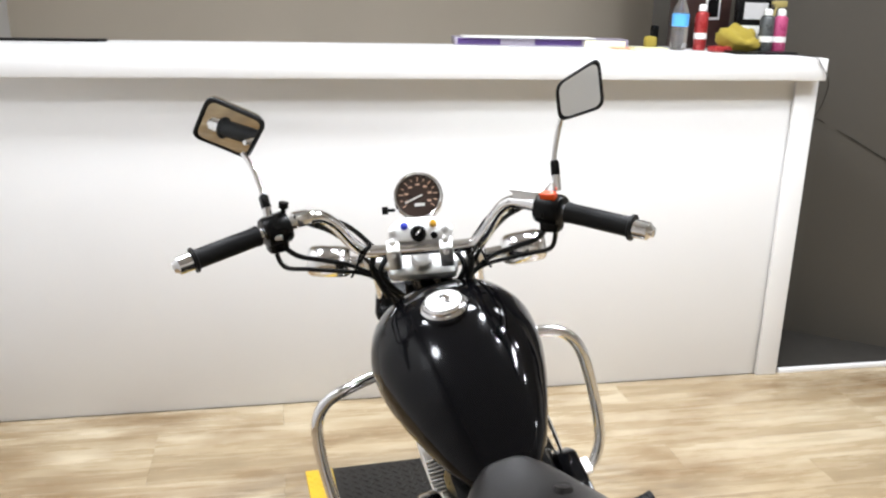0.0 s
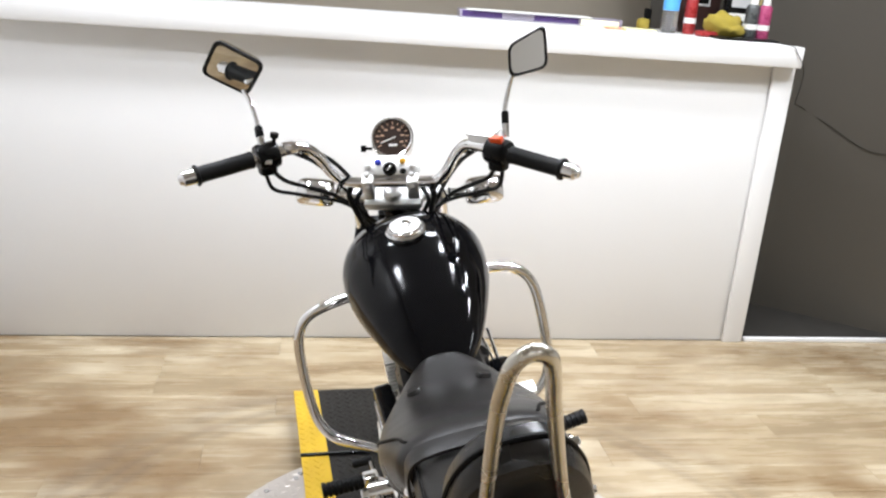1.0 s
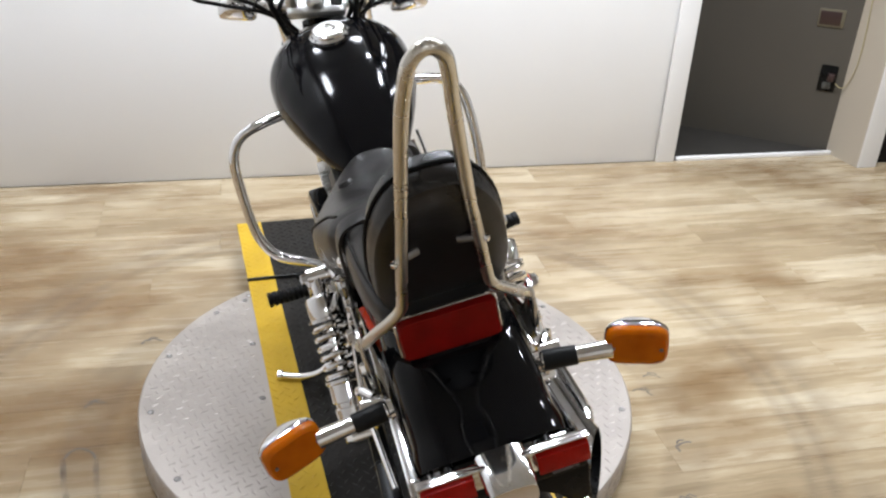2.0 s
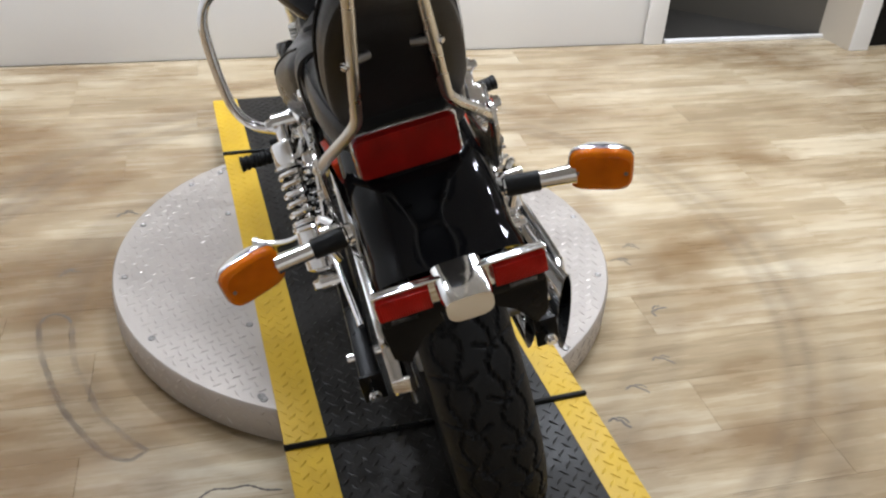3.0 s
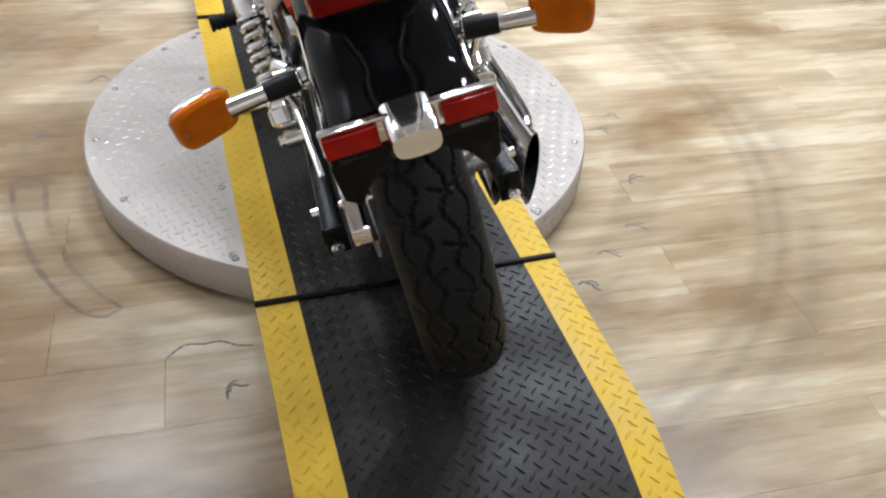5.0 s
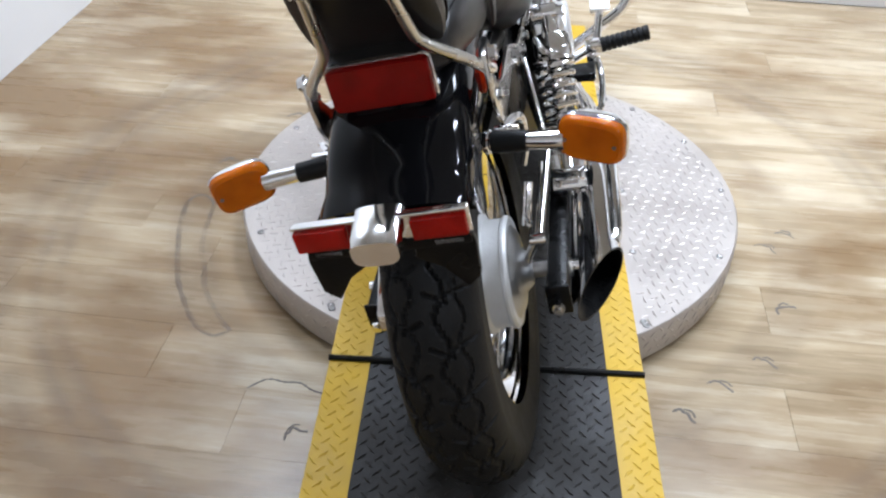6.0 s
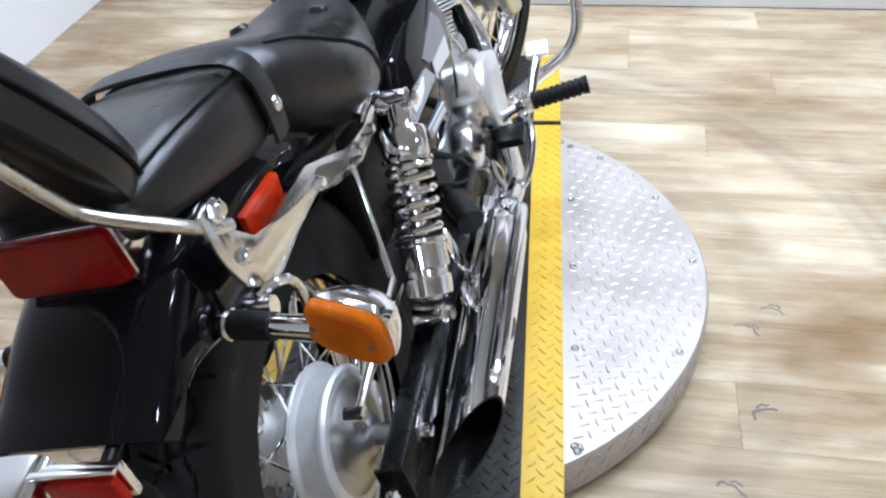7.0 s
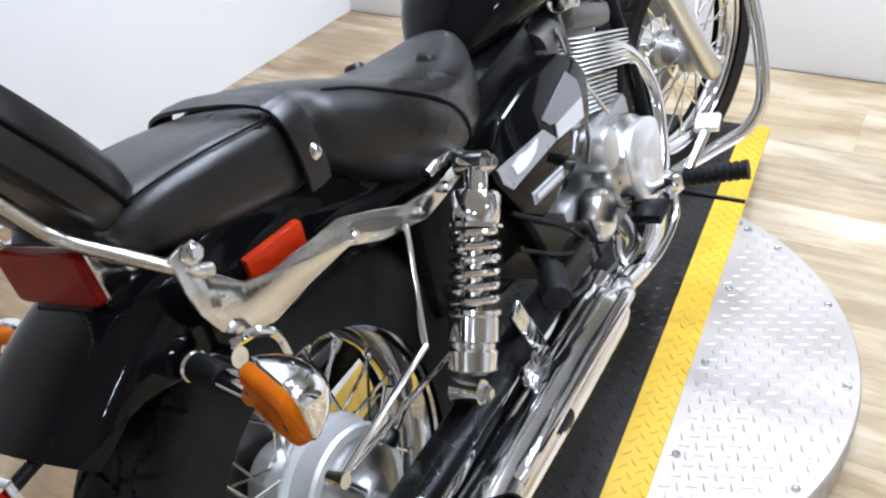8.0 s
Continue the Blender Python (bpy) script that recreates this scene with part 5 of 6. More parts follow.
bp("trip_knob", lathe(B(), [(0.003, 0), (0.003, 0.012), (0.007, 0.013), (0.007, 0.023)], FACE @ pose(-0.043, -0.02, -0.006, 0, -90, 0), 14), BLACK, speedo, m=STEER)
PANEL = aim((0.0, 0.155, 0.930), (0, -0.80, 0.6))
lobes = [(-0.034, -0.015), (0.036, -0.015), (0.052, -0.012), (0.060, 0.002), (0.052, 0.016), (0.034, 0.026), (0.0, 0.029), (-0.030, 0.026), (-0.046, 0.017), (-0.053, 0.003), (-0.048, -0.010)]
bm = prism(B(), [(p.x, p.y) for p in spline([(x, y, 0) for x, y in lobes], 4, True)], 0.014, PANEL @ pose(0, 0.0, -0.003), 0.003)
panel = bp("indicator_panel", bm, FROSTED, m=STEER, label="chrome indicator panel with an ignition lock")
bp("ignition", lathe(B(), [(0.014, 0), (0.014, 0.007), (0.011, 0.009), (0.011, 0.006), (0.002, 0.006)], PANEL @ pose(0.0, -0.004, 0.004), 24), BLACK, panel, m=STEER)
bp("key_slot", box(B(), (0.0035, 0.014, 0.006), PANEL @ pose(0.0, -0.004, 0.012, 0, 0, -40), 0.001), CHROME, panel, m=STEER)
for x, y, mt in ((-0.025, 0.012, BLUE), (0.026, 0.014, GOLD), (0.027, -0.008, BLACK)):
    bp("indicator_lamp", lathe(B(), [(0.0065, 0), (0.0065, 0.003), (0.004, 0.006), (0.001, 0.0065)], PANEL @ pose(x, y, 0.004), 16), mt, panel, m=STEER)


# mirrors
MIRROR = bpy.data.materials.new("mirror_glass")
MIRROR.use_nodes = True
MIRROR.node_tree.nodes["Principled BSDF"].inputs["Metallic"].default_value = 1
MIRROR.node_tree.nodes["Principled BSDF"].inputs["Roughness"].default_value = 0.02
MIRROR.node_tree.nodes["Principled BSDF"].inputs["Base Color"].default_value = (0.86, 0.87, 0.86, 1)


def mirror(centre, corners, normal, stem):
    """corners: x, z offsets from the centre, in order round the head."""
    n = Vector(normal).normalized()
    right = Vector((1, 0, 0))
    right = (right - n * right.dot(n)).normalized()
    up = n.cross(right) * -1
    if up.z < 0:
        up = -up
    c = Vector(centre)
    pts = []
    k = len(corners)
    for i in range(k):
        p, q, r = (Vector(corners[j % k]) for j in (i - 1, i, i + 1))
        for t in range(6):
            f = t / 5
            a = q + (p - q).normalized() * 0.016
            b = q + (r - q).normalized() * 0.016
            pts.append((a * (1 - f) ** 2 + q * 2 * f * (1 - f) + b * f * f))
    def ring(scale, off):
        return [c + right * p.x * scale + up * p.y * scale + n * off for p in pts]
    head = bp("mirror", rings(B(), [ring(0.45, -0.026), ring(0.75, -0.023), ring(0.93, -0.014), ring(1.0, -0.003), ring(1.0, 0.002)]), CHROME, label="chrome rear-view mirror on a thin stalk")
    bp("bezel", rings(B(), [ring(1.01, -0.003), ring(1.03, 0.003), ring(0.97, 0.006), ring(0.88, 0.0032)], caps=False), RUBBER, head, "black rim")
    bp("glass", rings(B(), [ring(0.90, 0.0018), ring(0.89, 0.0028)]), MIRROR, head)
    bp("stalk", tube(B(), stem, 0.0045, 10, 6), CHROME, head)
    bp("stalk_nut", lathe(B(), [(0.008, -0.004), (0.008, 0.016), (0.005, 0.020)], aim(stem[0], Vector(stem[1]) - Vector(stem[0])), 6), BLACK, head)
    bp("stalk_base", lathe(B(), [(0.0075, -0.03), (0.0075, -0.004), (0.004, -0.003)], aim(stem[0], Vector(stem[1]) - Vector(stem[0])), 12), CHROME, head)


mirror((0.282, 0.02, 1.124), [(0.040, 0.047), (-0.034, 0.020), (-0.040, -0.038), (0.033, -0.030)], (-0.42, -1, 0.08), [(0.224, 0.035, 1.005), (0.228, 0.04, 1.03), (0.245, 0.04, 1.075), (0.255, 0.034, 1.095)])
mirror((-0.262, 0.17, 1.187), [(-0.014, 0.064), (0.064, 0.002), (0.014, -0.062), (-0.062, -0.002)], (-0.20, -0.915, -0.36), [(-0.238, 0.108, 1.060), (-0.238, 0.12, 1.08), (-0.243, 0.145, 1.12), (-0.252, 0.165, 1.142)])


# ---- ceiling lamps ----
GLOW = bpy.data.materials.new("lamp_glow")
GLOW.use_nodes = True
GLOW.node_tree.nodes["Principled BSDF"].inputs["Emission Color"].default_value = (1, 0.97, 0.92, 1)
GLOW.node_tree.nodes["Principled BSDF"].inputs["Emission Strength"].default_value = 3
# fittings for all of them, the three added fill lamps too
for u, v, k, size in LAMPS:
    R = size / 2
    lamp = tagged(new("ceiling_lamp", finish(lathe(B(), [(R + 0.012, 0.03), (R + 0.024, 0.0), (R + 0.027, 0.004), (R + 0.027, 0.03)], Matrix(), 40, caps=False), "trim", WHITE_PLASTIC)), "round white ceiling lamp set in the ceiling", "lamp", "ceiling lamps")
    lamp.matrix_world = ROOM @ pose(u, v, CEIL - 0.03)
    part("diffuser", lathe(B(), [(R + 0.012, 0.024), (R + 0.012, 0.028)], Matrix(), 40), GLOW, lamp)

# ---- things on the counter ----
def on_counter(name, label, category, u, v, spin=0.0):
    ob = tagged(new(name), label, category)
    ob.matrix_world = ROOM @ pose(u, v, CT + 0.0005, 0, 0, spin)
    return ob


def simple(name, colour, rough=0.4, metal=0.0, coat=0.0):
    return mat(name, colour, rough, metal, 0.12, 30, 0.0, coat=coat)


PURPLE, LILAC = simple("purple_card", (0.065, 0.03, 0.15)), simple("grey_card", (0.30, 0.27, 0.33))
PAPER, ORANGE_PAPER, CREAM = simple("yellow_paper", (0.80, 0.76, 0.42)), simple("orange_paper", (0.9, 0.32, 0.16)), simple("cream_paper", (0.82, 0.80, 0.55))
CAN_RED, CAN_PINK, CAN_GREY = simple("red_can", (0.30, 0.025, 0.025), 0.3, 0.2), simple("pink_can", (0.36, 0.055, 0.14), 0.3, 0.2), simple("grey_can", (0.09, 0.095, 0.095), 0.3, 0.5)
DULL_YELLOW = simple("dull_yellow_plastic", (0.34, 0.28, 0.10))
BROWN, CLOTH, LABEL = simple("brown_card", (0.030, 0.014, 0.012)), simple("yellow_cloth", (0.30, 0.23, 0.03), 0.9), simple("blue_label", (0.10, 0.38, 0.80))

case = on_counter("flat_case", "long flat purple and grey card case", "case", 0.70, 0.46, -4)
part("body", box(B(), (0.66, 0.12, 0.028), pose(0, 0, 0.014), 0.002), LILAC, case)
for x, w in ((-0.24, 0.16), (0.06, 0.18), (0.26, 0.11)):
    part("purple_panel", box(B(), (w, 0.122, 0.022), pose(x, 0, 0.0145), 0.001), PURPLE, case)
part("white_lid", box(B(), (0.5, 0.11, 0.004), pose(-0.05, -0.02, 0.0305), 0.001), WHITE_PLASTIC, case)
pad1 = on_counter("paper_pad", "pale yellow paper pad", "paper", 0.94, 0.40, -20)
part("sheets", box(B(), (0.15, 0.10, 0.024), pose(0, 0, 0.012), 0.001), CREAM, pad1)
slip = on_counter("paper_slip", "small orange paper slip", "paper", 0.985, 0.31, -8)
part("sheet", box(B(), (0.10, 0.07, 0.004), pose(0, 0, 0.002)), ORANGE_PAPER, slip)
pad2 = on_counter("notepad", "small yellow sticky notepad", "paper", 1.045, 0.24, -6)
part("sheets", box(B(), (0.12, 0.08, 0.010), pose(0, 0, 0.005), 0.001), PAPER, pad2)


def glass_mat():
    m = bpy.data.materials.new("clear_plastic")
    m.use_nodes = True
    p = m.node_tree.nodes["Principled BSDF"]
    p.inputs["Transmission Weight"].default_value, p.inputs["Roughness"].default_value, p.inputs["IOR"].default_value = 0.9, 0.08, 1.33
    return m


bottle = on_counter("water_bottle", "clear plastic water bottle with a blue label", "bottle", 1.19, 0.30)
part("body", lathe(B(), [(0.026, 0), (0.031, 0.006), (0.031, 0.02), (0.029, 0.026), (0.031, 0.032), (0.031, 0.125), (0.028, 0.145), (0.014, 0.172), (0.0135, 0.186)], seg=28), glass_mat(), bottle)
part("label", lathe(B(), [(0.0318, 0.085), (0.0318, 0.13)], seg=28, caps=False), LABEL, bottle)
part("cap", lathe(B(), [(0.0155, 0.184), (0.0155, 0.199), (0.013, 0.201)], seg=20), WHITE_PLASTIC, bottle)


def can(label, u, v, h, r, material, cap):
    ob = on_counter("spray_can", label, "can", u, v)
    part("body", lathe(B(), [(r * 0.94, 0), (r, 0.004), (r, h * 0.78), (r * 0.86, h * 0.82), (r * 0.55, h * 0.86)], seg=28), material, ob)
    part("cap", lathe(B(), [(r * 0.6, h * 0.85), (r * 0.6, h * 0.96), (r * 0.35, h)], seg=20), cap, ob)
    part("band", lathe(B(), [(r * 1.01, h * 0.25), (r * 1.01, h * 0.38)], seg=28, caps=False), WHITE_PLASTIC, ob)


can("red spray can with a white cap", 1.270, 0.29, 0.165, 0.024, CAN_RED, WHITE_PLASTIC)
can("dark grey spray can with a white cap", 1.478, 0.19, 0.155, 0.026, CAN_GREY, WHITE_PLASTIC)
can("pink spray can with a white cap", 1.525, 0.18, 0.155, 0.025, CAN_PINK, WHITE_PLASTIC)
sprayer = on_counter("spray_bottle", "clear plastic spray bottle with a dull yellow trigger", "bottle", 1.550, 0.225)
part("body", lathe(B(), [(0.020, 0), (0.0235, 0.005), (0.0235, 0.085), (0.020, 0.105), (0.011, 0.128), (0.010, 0.140)], seg=24), glass_mat(), sprayer)
part("collar", lathe(B(), [(0.0125, 0.136), (0.0125, 0.152), (0.009, 0.156)], seg=20), WHITE_PLASTIC, sprayer)
part("trigger_head", box(box(B(), (0.050, 0.016, 0.024), pose(-0.008, 0, 0.172), 0.005), (0.012, 0.010, 0.010), pose(-0.036, 0, 0.176), 0.002), DULL_YELLOW, sprayer)
part("trigger", tube(B(), [(-0.018, 0, 0.162), (-0.026, 0, 0.150), (-0.028, 0, 0.130)], 0.0045, 8), DULL_YELLOW, sprayer)
speaker = on_counter("loudspeaker", "dark brown wooden loudspeaker with a round cone", "loudspeaker", 1.335, 0.43, 2)
part("cabinet", box(B(), (0.205, 0.10, 0.36), pose(-0.006, 0, 0.18), 0.003), BROWN, speaker)
part("cone", lathe(B(), [(0.058, 0.0), (0.058, 0.004), (0.050, 0.006), (0.045, 0.002), (0.020, 0.003), (0.018, 0.007), (0.004, 0.010)], aim((0.012, -0.052, 0.262), (0, -1, 0)), 32), CAN_GREY, speaker, "dark grey round cone")
part("port_frame", box(B(), (0.062, 0.004, 0.085), pose(0.018, -0.052, 0.150), 0.001), SILVER, speaker)
part("port", box(B(), (0.044, 0.004, 0.066), pose(0.018, -0.0535, 0.150)), BLACK, speaker)
carton = on_counter("product_box", "black and white product box", "box", 1.475, 0.30, -5)
part("carton", box(B(), (0.115, 0.06, 0.19), pose(0, 0, 0.095), 0.002), BLACK, carton)
part("front_label", box(B(), (0.10, 0.003, 0.075), pose(0, -0.031, 0.055), 0.0), WHITE_PLASTIC, carton)
part("top_label", box(B(), (0.09, 0.003, 0.06), pose(0, -0.031, 0.145), 0.0), SILVER, carton)
for k in range(3):
    part("label_bar", box(B(), (0.020, 0.003, 0.028), pose(-0.028 + k * 0.028, -0.0325, 0.052)), BLACK, carton)
rag = on_counter("cleaning_cloth", "crumpled yellow cleaning cloth", "cloth", 1.385, 0.21)
bm = B()
bmesh.ops.create_icosphere(bm, subdivisions=4, radius=1)
for q in bm.verts:
    n = noise.noise(q.co * 1.3) * 0.5 + abs(noise.noise(q.co * 2.6)) * 0.35
    q.co = Vector((q.co.x * 0.075, q.co.y * 0.055, max(0, q.co.z * 0.045 + 0.04))) * (1 + n * 0.7)
    q.co.z = max(0.0, q.co.z)
part("cloth", bm, CLOTH, rag, sharp=80)
bag = on_counter("red_pouch", "small red pouch under the cloth", "pouch", 1.315, 0.20, 10)
part("pouch", box(B(), (0.10, 0.05, 0.022), pose(0, 0, 0.011), 0.008), CAN_RED, bag)
tray = on_counter("black_tray", "flat black plastic tray", "tray", 1.43, 0.16, -2)
part("base", box(B(), (0.24, 0.10, 0.008), pose(0, -0.03, 0.004), 0.003), BLACK, tray)
tool = on_counter("yellow_tool", "yellow and black hand tool", "tool", 1.105, 0.36, 15)
part("grip", box(B(), (0.05, 0.03, 0.045), pose(0, 0, 0.0225), 0.01), CLOTH, tool)
part("head", box(B(), (0.025, 0.025, 0.085), pose(0.02, 0.005, 0.0425), 0.006), BLACK, tool)
strip = on_counter("dark_strip", "dark flat strip of trim", "strip", -1.1, 0.40, 0)
part("bar", box(B(), (0.5, 0.05, 0.008), pose(0, 0, 0.004), 0.002), BLACK, strip)

# cable hanging from the counter, sockets in the gap
bm = B()
tube(bm, [(1.46, 0.10, CT + 0.004), (1.52, -0.055, CT + 0.004), (1.545, -0.068, CT - 0.02), (1.585, -0.066, CT - 0.08), (1.66, 0.06, CT - 0.17), (1.78, 0.27, CT - 0.25), (1.875, 0.368, 0.926), (1.98, 0.292, 0.862), (2.09, 0.211, 0.792), (2.17, 0.152, 0.786), (2.29, 0.064, 0.852), (2.345, 0.02, 0.87)], 0.0016, 6)
cord = tagged(part("power_cord", bm, RUBBER), "thin black power cord hanging from the counter", "cord")
cord.matrix_world = ROOM
WIRE = mat("beige_wire", (0.42, 0.36, 0.2), 0.5, 0, 0.1)
bm = tube(B(), [(2.315, 0.035, 0.315), (2.335, 0.015, 0.30), (2.346, -0.01, 0.33), (2.350, -0.03, 0.42), (2.350, -0.03, 0.55), (2.348, -0.02, 0.70), (2.346, -0.015, 1.05)], 0.0022, 6)
wire = tagged(part("wall_wire", bm, WIRE), "beige wire running up the wall from a socket", "wire")
wire.matrix_world = ROOM
sock = tagged(new("socket"), "beige wall box with a dark opening", "socket")
WALLSPIN = -36.4
sock.matrix_world = ROOM @ pose(2.26, 0.090, 0.585, 0, 0, WALLSPIN)
part("cover", box(B(), (0.105, 0.006, 0.075), pose(0, -0.001, 0), 0.002), mat("beige_cover", (0.11, 0.095, 0.06), 0.5), sock)
part("opening", box(B(), (0.085, 0.004, 0.058), pose(-0.004, -0.004, 0), 0.002), BROWN, sock)
sock2 = tagged(new("socket"), "dark wall socket with a plug", "socket")
sock2.matrix_world = ROOM @ pose(2.295, 0.064, 0.330, 0, 0, WALLSPIN)
part("cover", box(B(), (0.07, 0.006, 0.115), pose(0, -0.001, 0), 0.003), BLACK, sock2)
part("plug", box(B(), (0.03, 0.03, 0.035), pose(0.012, -0.018, 0.01), 0.006), BROWN, sock2)
part("outlet_face", box(B(), (0.035, 0.004, 0.03), pose(0, -0.005, -0.03), 0.002), CAN_GREY, sock2)


# ---- ramp ----
RZ, RY0, RY1, RX = 0.098, -1.0, 0.913, 0.285
ramp = tagged(new("ramp"), "black tread-plate ramp with yellow painted edges lying over the turntable", "ramp")


def slab(x0, x1, dz, thick):
    """The ramp's bent strip between two sides: level over the turntable, then down to the floor."""
    prof = [(RY1, RZ), (RY0, RZ), (-1.27, 0.014)]
    bm = B()
    loops = []
    for y, z in prof:
        loops.append([(x0, y, z + dz), (x1, y, z + dz), (x1, y, z + dz - thick), (x0, y, z + dz - thick)])
    return rings(bm, loops)


part("deck", slab(-0.211, 0.216, 0.0, 0.010), MATBLACK, ramp)
for x0, x1 in ((-RX, -0.211), (0.216, RX - 0.003)):
    part("edge_strip", slab(x0, x1, 0.0005, 0.011), YELLOW, ramp, "yellow painted tread edge")
    part("side_skirt", slab(x0 + 0.004 if x0 < 0 else x1 - 0.012, x0 + 0.012 if x0 < 0 else x1 - 0.004, -0.0105, 0.003), BLACK, ramp)
for y in (-0.598, 0.537):
    bm = rod(B(), (-RX - 0.002, y, RZ + 0.004), (RX - 0.003, y, RZ + 0.004), 0.0055, 8)
    part("hinge_rod", bm, BLACK, ramp)


def treads(name, spots, size, height, material, parent):
    """Raised lozenges of tread plate, joined."""
    verts, faces = [], []
    for x, y, z, ang, slope in spots:
        c, s = math.cos(ang), math.sin(ang)
        L, W = size
        b = len(verts)
        for lx, ly, lz in ((-L, 0, 0), (0, -W, 0), (L, 0, 0), (0, W, 0), (-L * 0.55, 0, height), (L * 0.55, 0, height)):
            dx, dy = lx * c - ly * s, lx * s + ly * c
            verts.append((x + dx, y + dy, z + lz + dy * slope))
        faces += [(b, b + 1, b + 5, b + 4), (b + 1, b + 2, b + 5), (b + 2, b + 3, b + 4, b + 5), (b + 3, b, b + 4)]
    me = bpy.data.meshes.new(name)
    me.from_pydata(verts, [], faces)
    me.materials.append(material)
    ob = new(name, me)
    ob.parent = parent
    return tagged(ob, "", "", "", "stuff")


def lattice(x0, x1, y0, y1, pitch, z_of, keep, base=math.pi / 4):
    out = []
    c, q = math.cos(base), math.sin(base)
    n = int(math.hypot(x1 - x0, y1 - y0) / pitch / 2) + 2
    cx, cy = (x0 + x1) / 2, (y0 + y1) / 2
    for i in range(-n, n + 1):
        for j in range(-n, n + 1):
            a, b = i * pitch, j * pitch
            x, y = cx + a * c - b * q, cy + a * q + b * c
            if x0 <= x <= x1 and y0 <= y <= y1 and keep(x, y):
                z, slope = z_of(y)
                out.append((x, y, z, base + (math.pi / 2 if (i + j) % 2 else 0), slope))
    return out


SLOPE = (RZ - 0.014) / (RY0 + 1.27)
ramp_z = lambda y: (RZ + 0.0004, 0.0) if y > RY0 else (RZ + 0.0004 + (y - RY0) * SLOPE, SLOPE)
treads("deck_tread", lattice(-0.20, 0.206, -1.25, 0.90, 0.0205, ramp_z, lambda x, y: True), (0.0105, 0.0030), 0.0017, MATBLACK, ramp)
edge_z = lambda y: (ramp_z(y)[0] + 0.0005, ramp_z(y)[1])
treads("edge_tread", lattice(-0.276, 0.275, -1.25, 0.90, 0.0205, edge_z, lambda x, y: x < -0.222 or x > 0.227), (0.0105, 0.0030), 0.0016, YELLOW, ramp)
treads("disc_tread", lattice(-0.56, 0.56, -0.56, 0.56, 0.0205, lambda y: (DISC_Z + 0.0002, 0.0), lambda x, y: math.hypot(x, y) < 0.552 and abs(x - 0.006) > 0.298, 0.35), (0.0105, 0.0032), 0.0017, PLATE, turntable)
bm = B()
for k in range(150):
    for row in range(3):
        a = 2 * math.pi * (k + 0.5 * (row % 2)) / 150
        m = pose(DISC_R * math.cos(a), DISC_R * math.sin(a), 0.035 + row * 0.022, 0, 0, math.degrees(a)) @ pose(0, 0, 0, 45 if (k + row) % 2 else -45, 0, 0)
        vs = [bm.verts.new(m @ Vector(p)) for p in ((0.0002, -0.010, 0), (0.0002, 0, -0.003), (0.0002, 0.010, 0), (0.0002, 0, 0.003), (0.0016, -0.005, 0), (0.0016, 0.005, 0))]
        for f in ((0, 1, 5, 4), (1, 2, 5), (2, 3, 4, 5), (3, 0, 4)):
            bm.faces.new([vs[i] for i in f])
tagged(part("side_tread", bm, PLATE, turntable), "", "", "", "stuff")
me = finish(lathe(B(), [(0.0075, -0.002), (0.0075, 0.0012), (0.0055, 0.002), (0.0035, 0.0008), (0.001, 0.0008)], Matrix(), 14), "screw", STEEL)
spots = [(0.543 * math.cos(radians(a)) + 0.002, 0.543 * math.sin(radians(a))) for a in (25.5, 2, 334.5, 304, 157, 180, 205, 236, 134, 122, 58, 46)]
spots += [(s * 0.304 + 0.006, y) for s in (-1, 1) for y in (-0.46, -0.232, -0.004, 0.222, 0.44)]
for x, y in spots:
    ob = new("screw", me)
    ob.parent = turntable
    ob.matrix_local = pose(x, y, DISC_Z + 0.0005)

# ---- floor planks ----
PW, PL = 0.152, 1.22
plank_cache = {}
rng = random.Random(5)


def plank_mesh(length):
    key = round(length, 3)
    if key not in plank_cache:
        bm = B()
        a, b, h = length / 2, PW / 2, 0.0004
        loops = [[(-a, -b, -0.01), (a, -b, -0.01), (a, b, -0.01), (-a, b, -0.01)], [(-a + 0.0002, -b + 0.0002, -h), (a - 0.0002, -b + 0.0002, -h), (a - 0.0002, b - 0.0002, -h), (-a + 0.0002, b - 0.0002, -h)],
                 [(-a + 0.0004, -b + 0.0003, 0), (a - 0.0004, -b + 0.0003, 0), (a - 0.0004, b - 0.0003, 0), (-a + 0.0004, b - 0.0003, 0)]]
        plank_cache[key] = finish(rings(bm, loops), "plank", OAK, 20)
    return plank_cache[key]


v = -0.001 - PW / 2
while v > -4.6:
    u = U0
    first = rng.choice((0.3, 0.5, 0.7, 0.9, 1.1))
    while u < 4.2:
        L = first if u == U0 else PL
        ob = new("plank", plank_mesh(L))
        ob.parent = FLOOR
        ob.matrix_parent_inverse = FLOOR.matrix_world.inverted()
        ob.matrix_basis = ROOM @ pose(u + L / 2, v, 0.0)
        u += L
    v -= PW

# ---- scuffs on the floor round the turntable ----
SCUFF = mat("dark_scuff", (0.085, 0.07, 0.055), 0.6, 0, 0.4, 60)


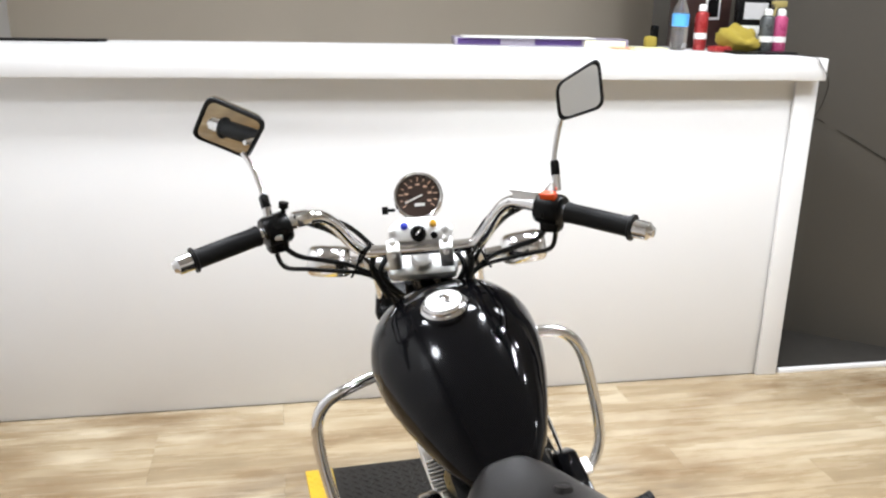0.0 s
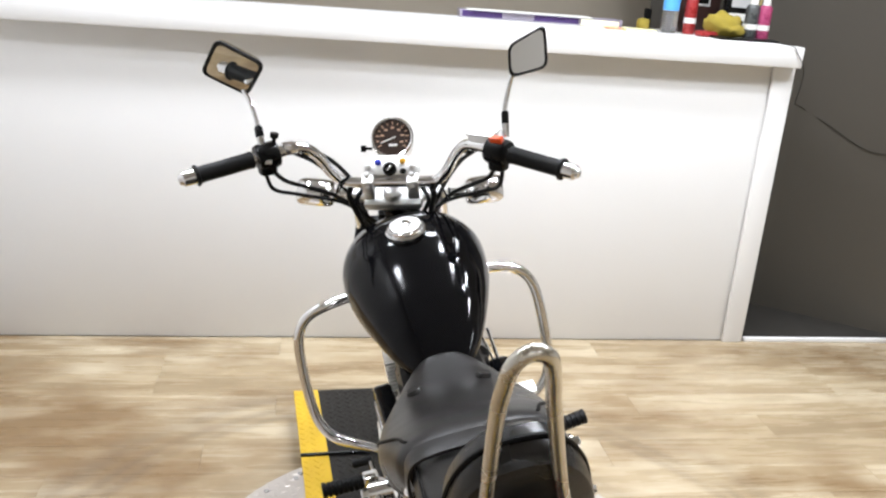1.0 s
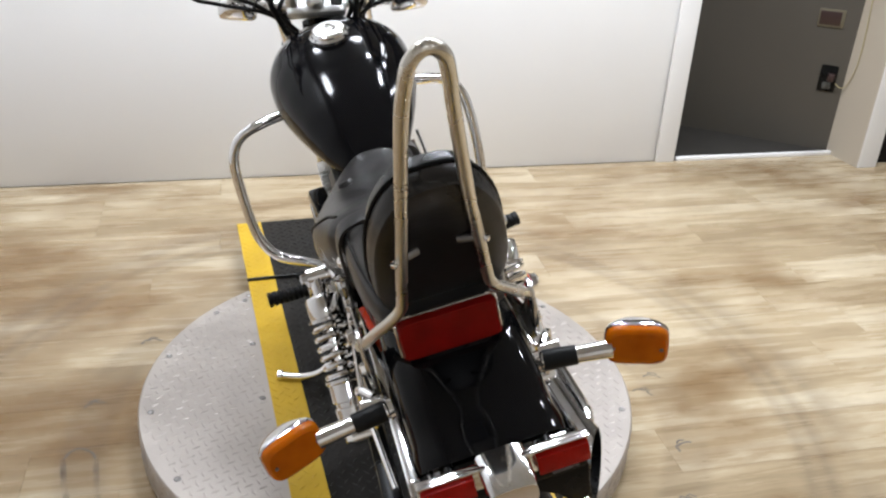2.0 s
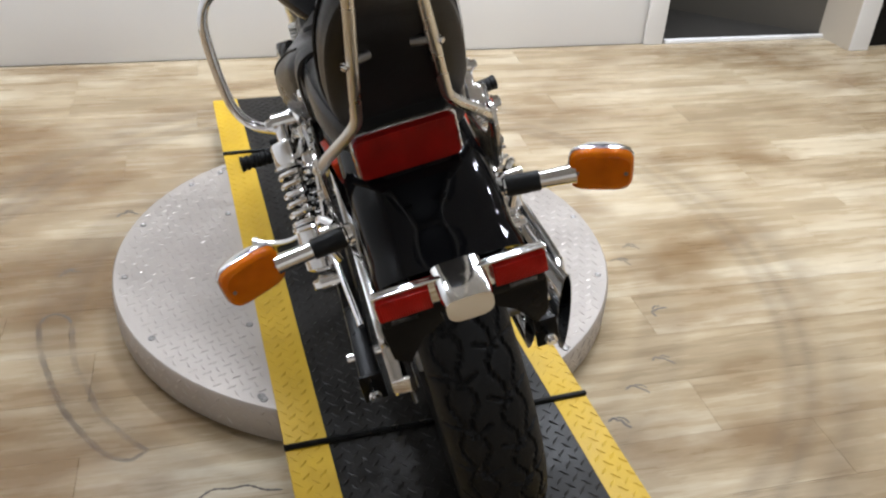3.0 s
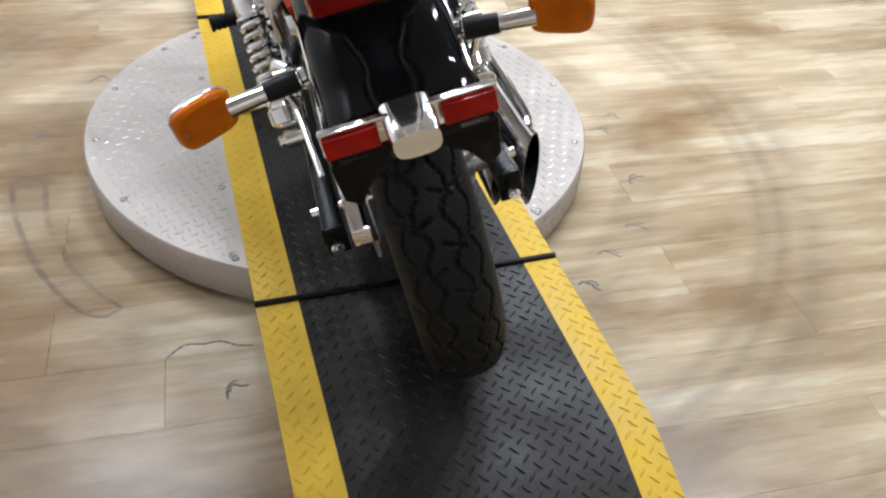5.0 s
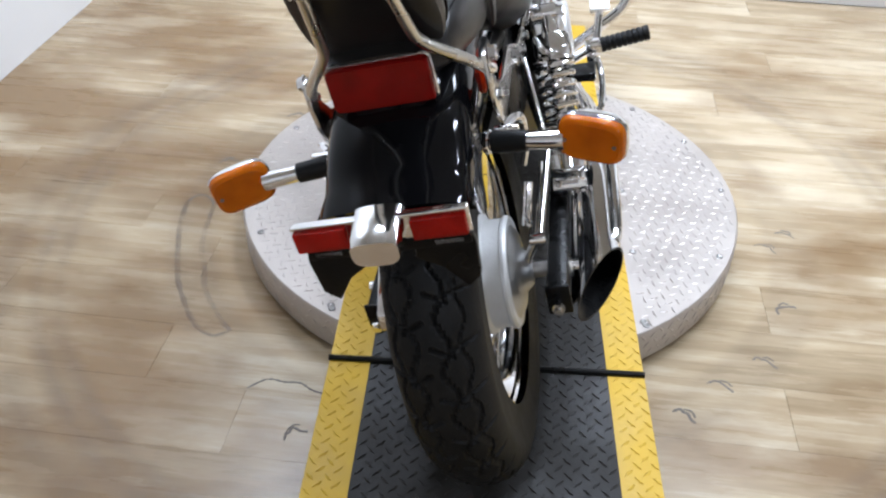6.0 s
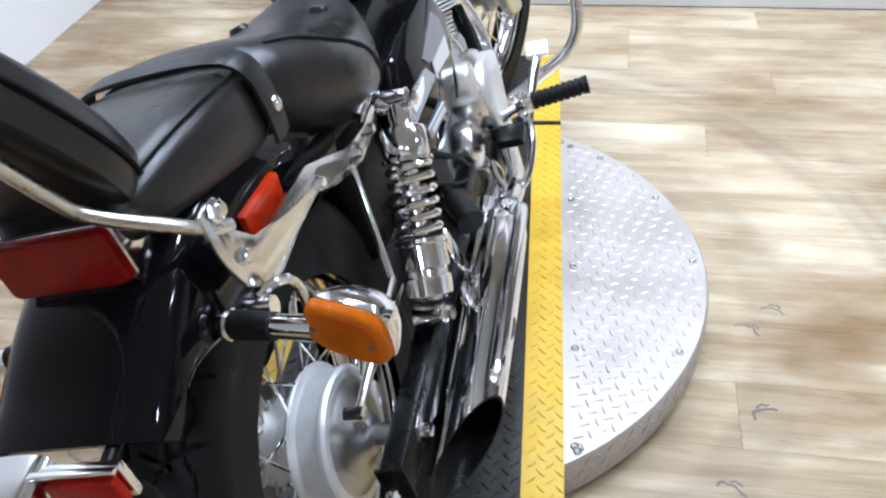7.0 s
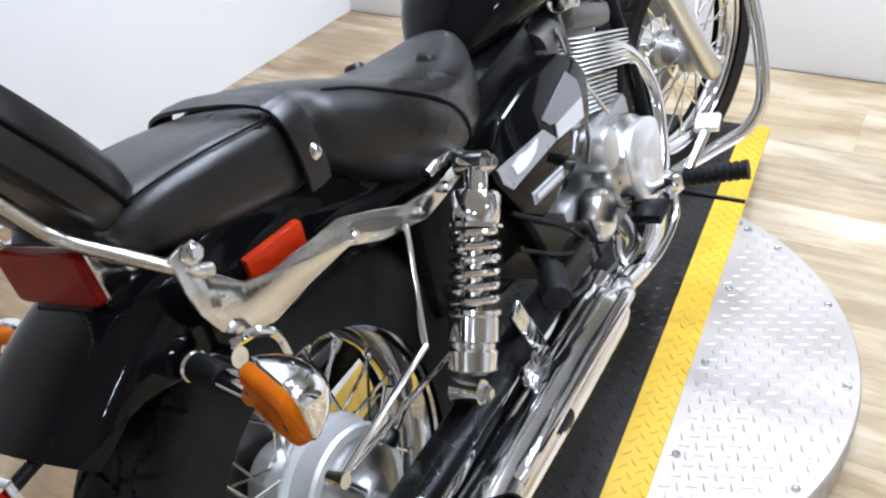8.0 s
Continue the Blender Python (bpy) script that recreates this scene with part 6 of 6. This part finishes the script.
def stain_mat():
    """Thin patchy grime that lets the planks show through."""
    m = bpy.data.materials.new("soft_stain")
    m.use_nodes = True
    nt = m.node_tree
    p = nt.nodes["Principled BSDF"]
    p.inputs["Base Color"].default_value = (0.10, 0.08, 0.08, 1)
    tc = nt.nodes.new("ShaderNodeTexCoord")
    n = nt.nodes.new("ShaderNodeTexNoise")
    n.inputs["Scale"].default_value, n.inputs["Detail"].default_value = 16, 8
    mr = nt.nodes.new("ShaderNodeMapRange")
    mr.inputs["From Min"].default_value, mr.inputs["From Max"].default_value = 0.36, 0.66
    mr.inputs["To Min"].default_value, mr.inputs["To Max"].default_value = 0.03, 0.15
    nt.links.new(tc.outputs["Object"], n.inputs["Vector"])
    nt.links.new(n.outputs["Fac"], mr.inputs["Value"])
    nt.links.new(mr.outputs["Result"], p.inputs["Alpha"])
    return m


STAIN = stain_mat()


def mark(points, width, material=SCUFF, uneven=0.65):
    pts = spline([(x, y, 0) for x, y in points], 5)
    bm = B()
    loops = []
    for i, p in enumerate(pts):
        d = (pts[min(i + 1, len(pts) - 1)] - pts[max(i - 1, 0)]).normalized()
        n = Vector((-d.y, d.x, 0)) * width * (1 - uneven + uneven * abs(math.sin(i * 1.7 + points[0][0] * 40))) * (0.4 if i in (0, len(pts) - 1) else 1)
        loops.append([p + n + Vector((0, 0, 0.0003)), p - n + Vector((0, 0, 0.0003)), p - n * 0.4 + Vector((0, 0, 0.0009)), p + n * 0.4 + Vector((0, 0, 0.0009))])
    ob = tagged(part("scuff_mark", rings(bm, loops), material), "dark scuff worn into the plank floor", "scuff", "scuffs round the turntable")
    return ob


rough = random.Random(31)
for x, y, turn in ((-0.556, 0.441, 10), (-0.689, 0.187, 20), (0.697, -0.014, -15), (0.644, -0.07, -30), (0.635, -0.282, 30), (0.554, -0.445, -20), (0.455, -0.516, -25), (0.372, -0.595, -35), (-0.345, -0.693, 40)):
    c, q = math.cos(radians(turn)), math.sin(radians(turn))
    for dx, dy, k, w in ((0, 0, 1.0, 0.0034), (0.006, 0.012, 0.5, 0.0022)):
        arc = [(dx + a * k + rough.uniform(-0.004, 0.004) * k, dy + b * k + rough.uniform(-0.004, 0.004) * k) for a, b in ((-0.022, -0.006), (-0.012, 0.004), (-0.002, 0.005), (0.008, 0.006), (0.018, -0.002), (0.027, -0.010))]
        mark([(x + a * c - b * q, y + a * q + b * c) for a, b in arc], w * rough.uniform(0.7, 1.3))
mark([(-0.451, -0.592), (-0.417, -0.567), (-0.383, -0.572), (-0.353, -0.572), (-0.326, -0.589), (-0.295, -0.597)], 0.0028)
mark([(-0.738, 0.000), (-0.725, 0.022), (-0.705, 0.028), (-0.680, 0.008), (-0.672, -0.015)], 0.0035)
for k, w in ((0.0, 0.0055), (0.006, 0.0035)):
    mark([(-0.673 + k, -0.013), (-0.668 + k, -0.10), (-0.657 + k, -0.175), (-0.630 + k, -0.25), (-0.613 + k, -0.309), (-0.570 + k, -0.385), (-0.523 + k, -0.444)], w, STAIN)
    mark([(-0.738 - k, 0.003), (-0.728 - k, -0.09), (-0.712 - k, -0.16), (-0.690 - k, -0.24), (-0.664 - k, -0.312), (-0.602 - k, -0.422), (-0.554 - k, -0.458), (-0.523 - k, -0.444)], w, STAIN)
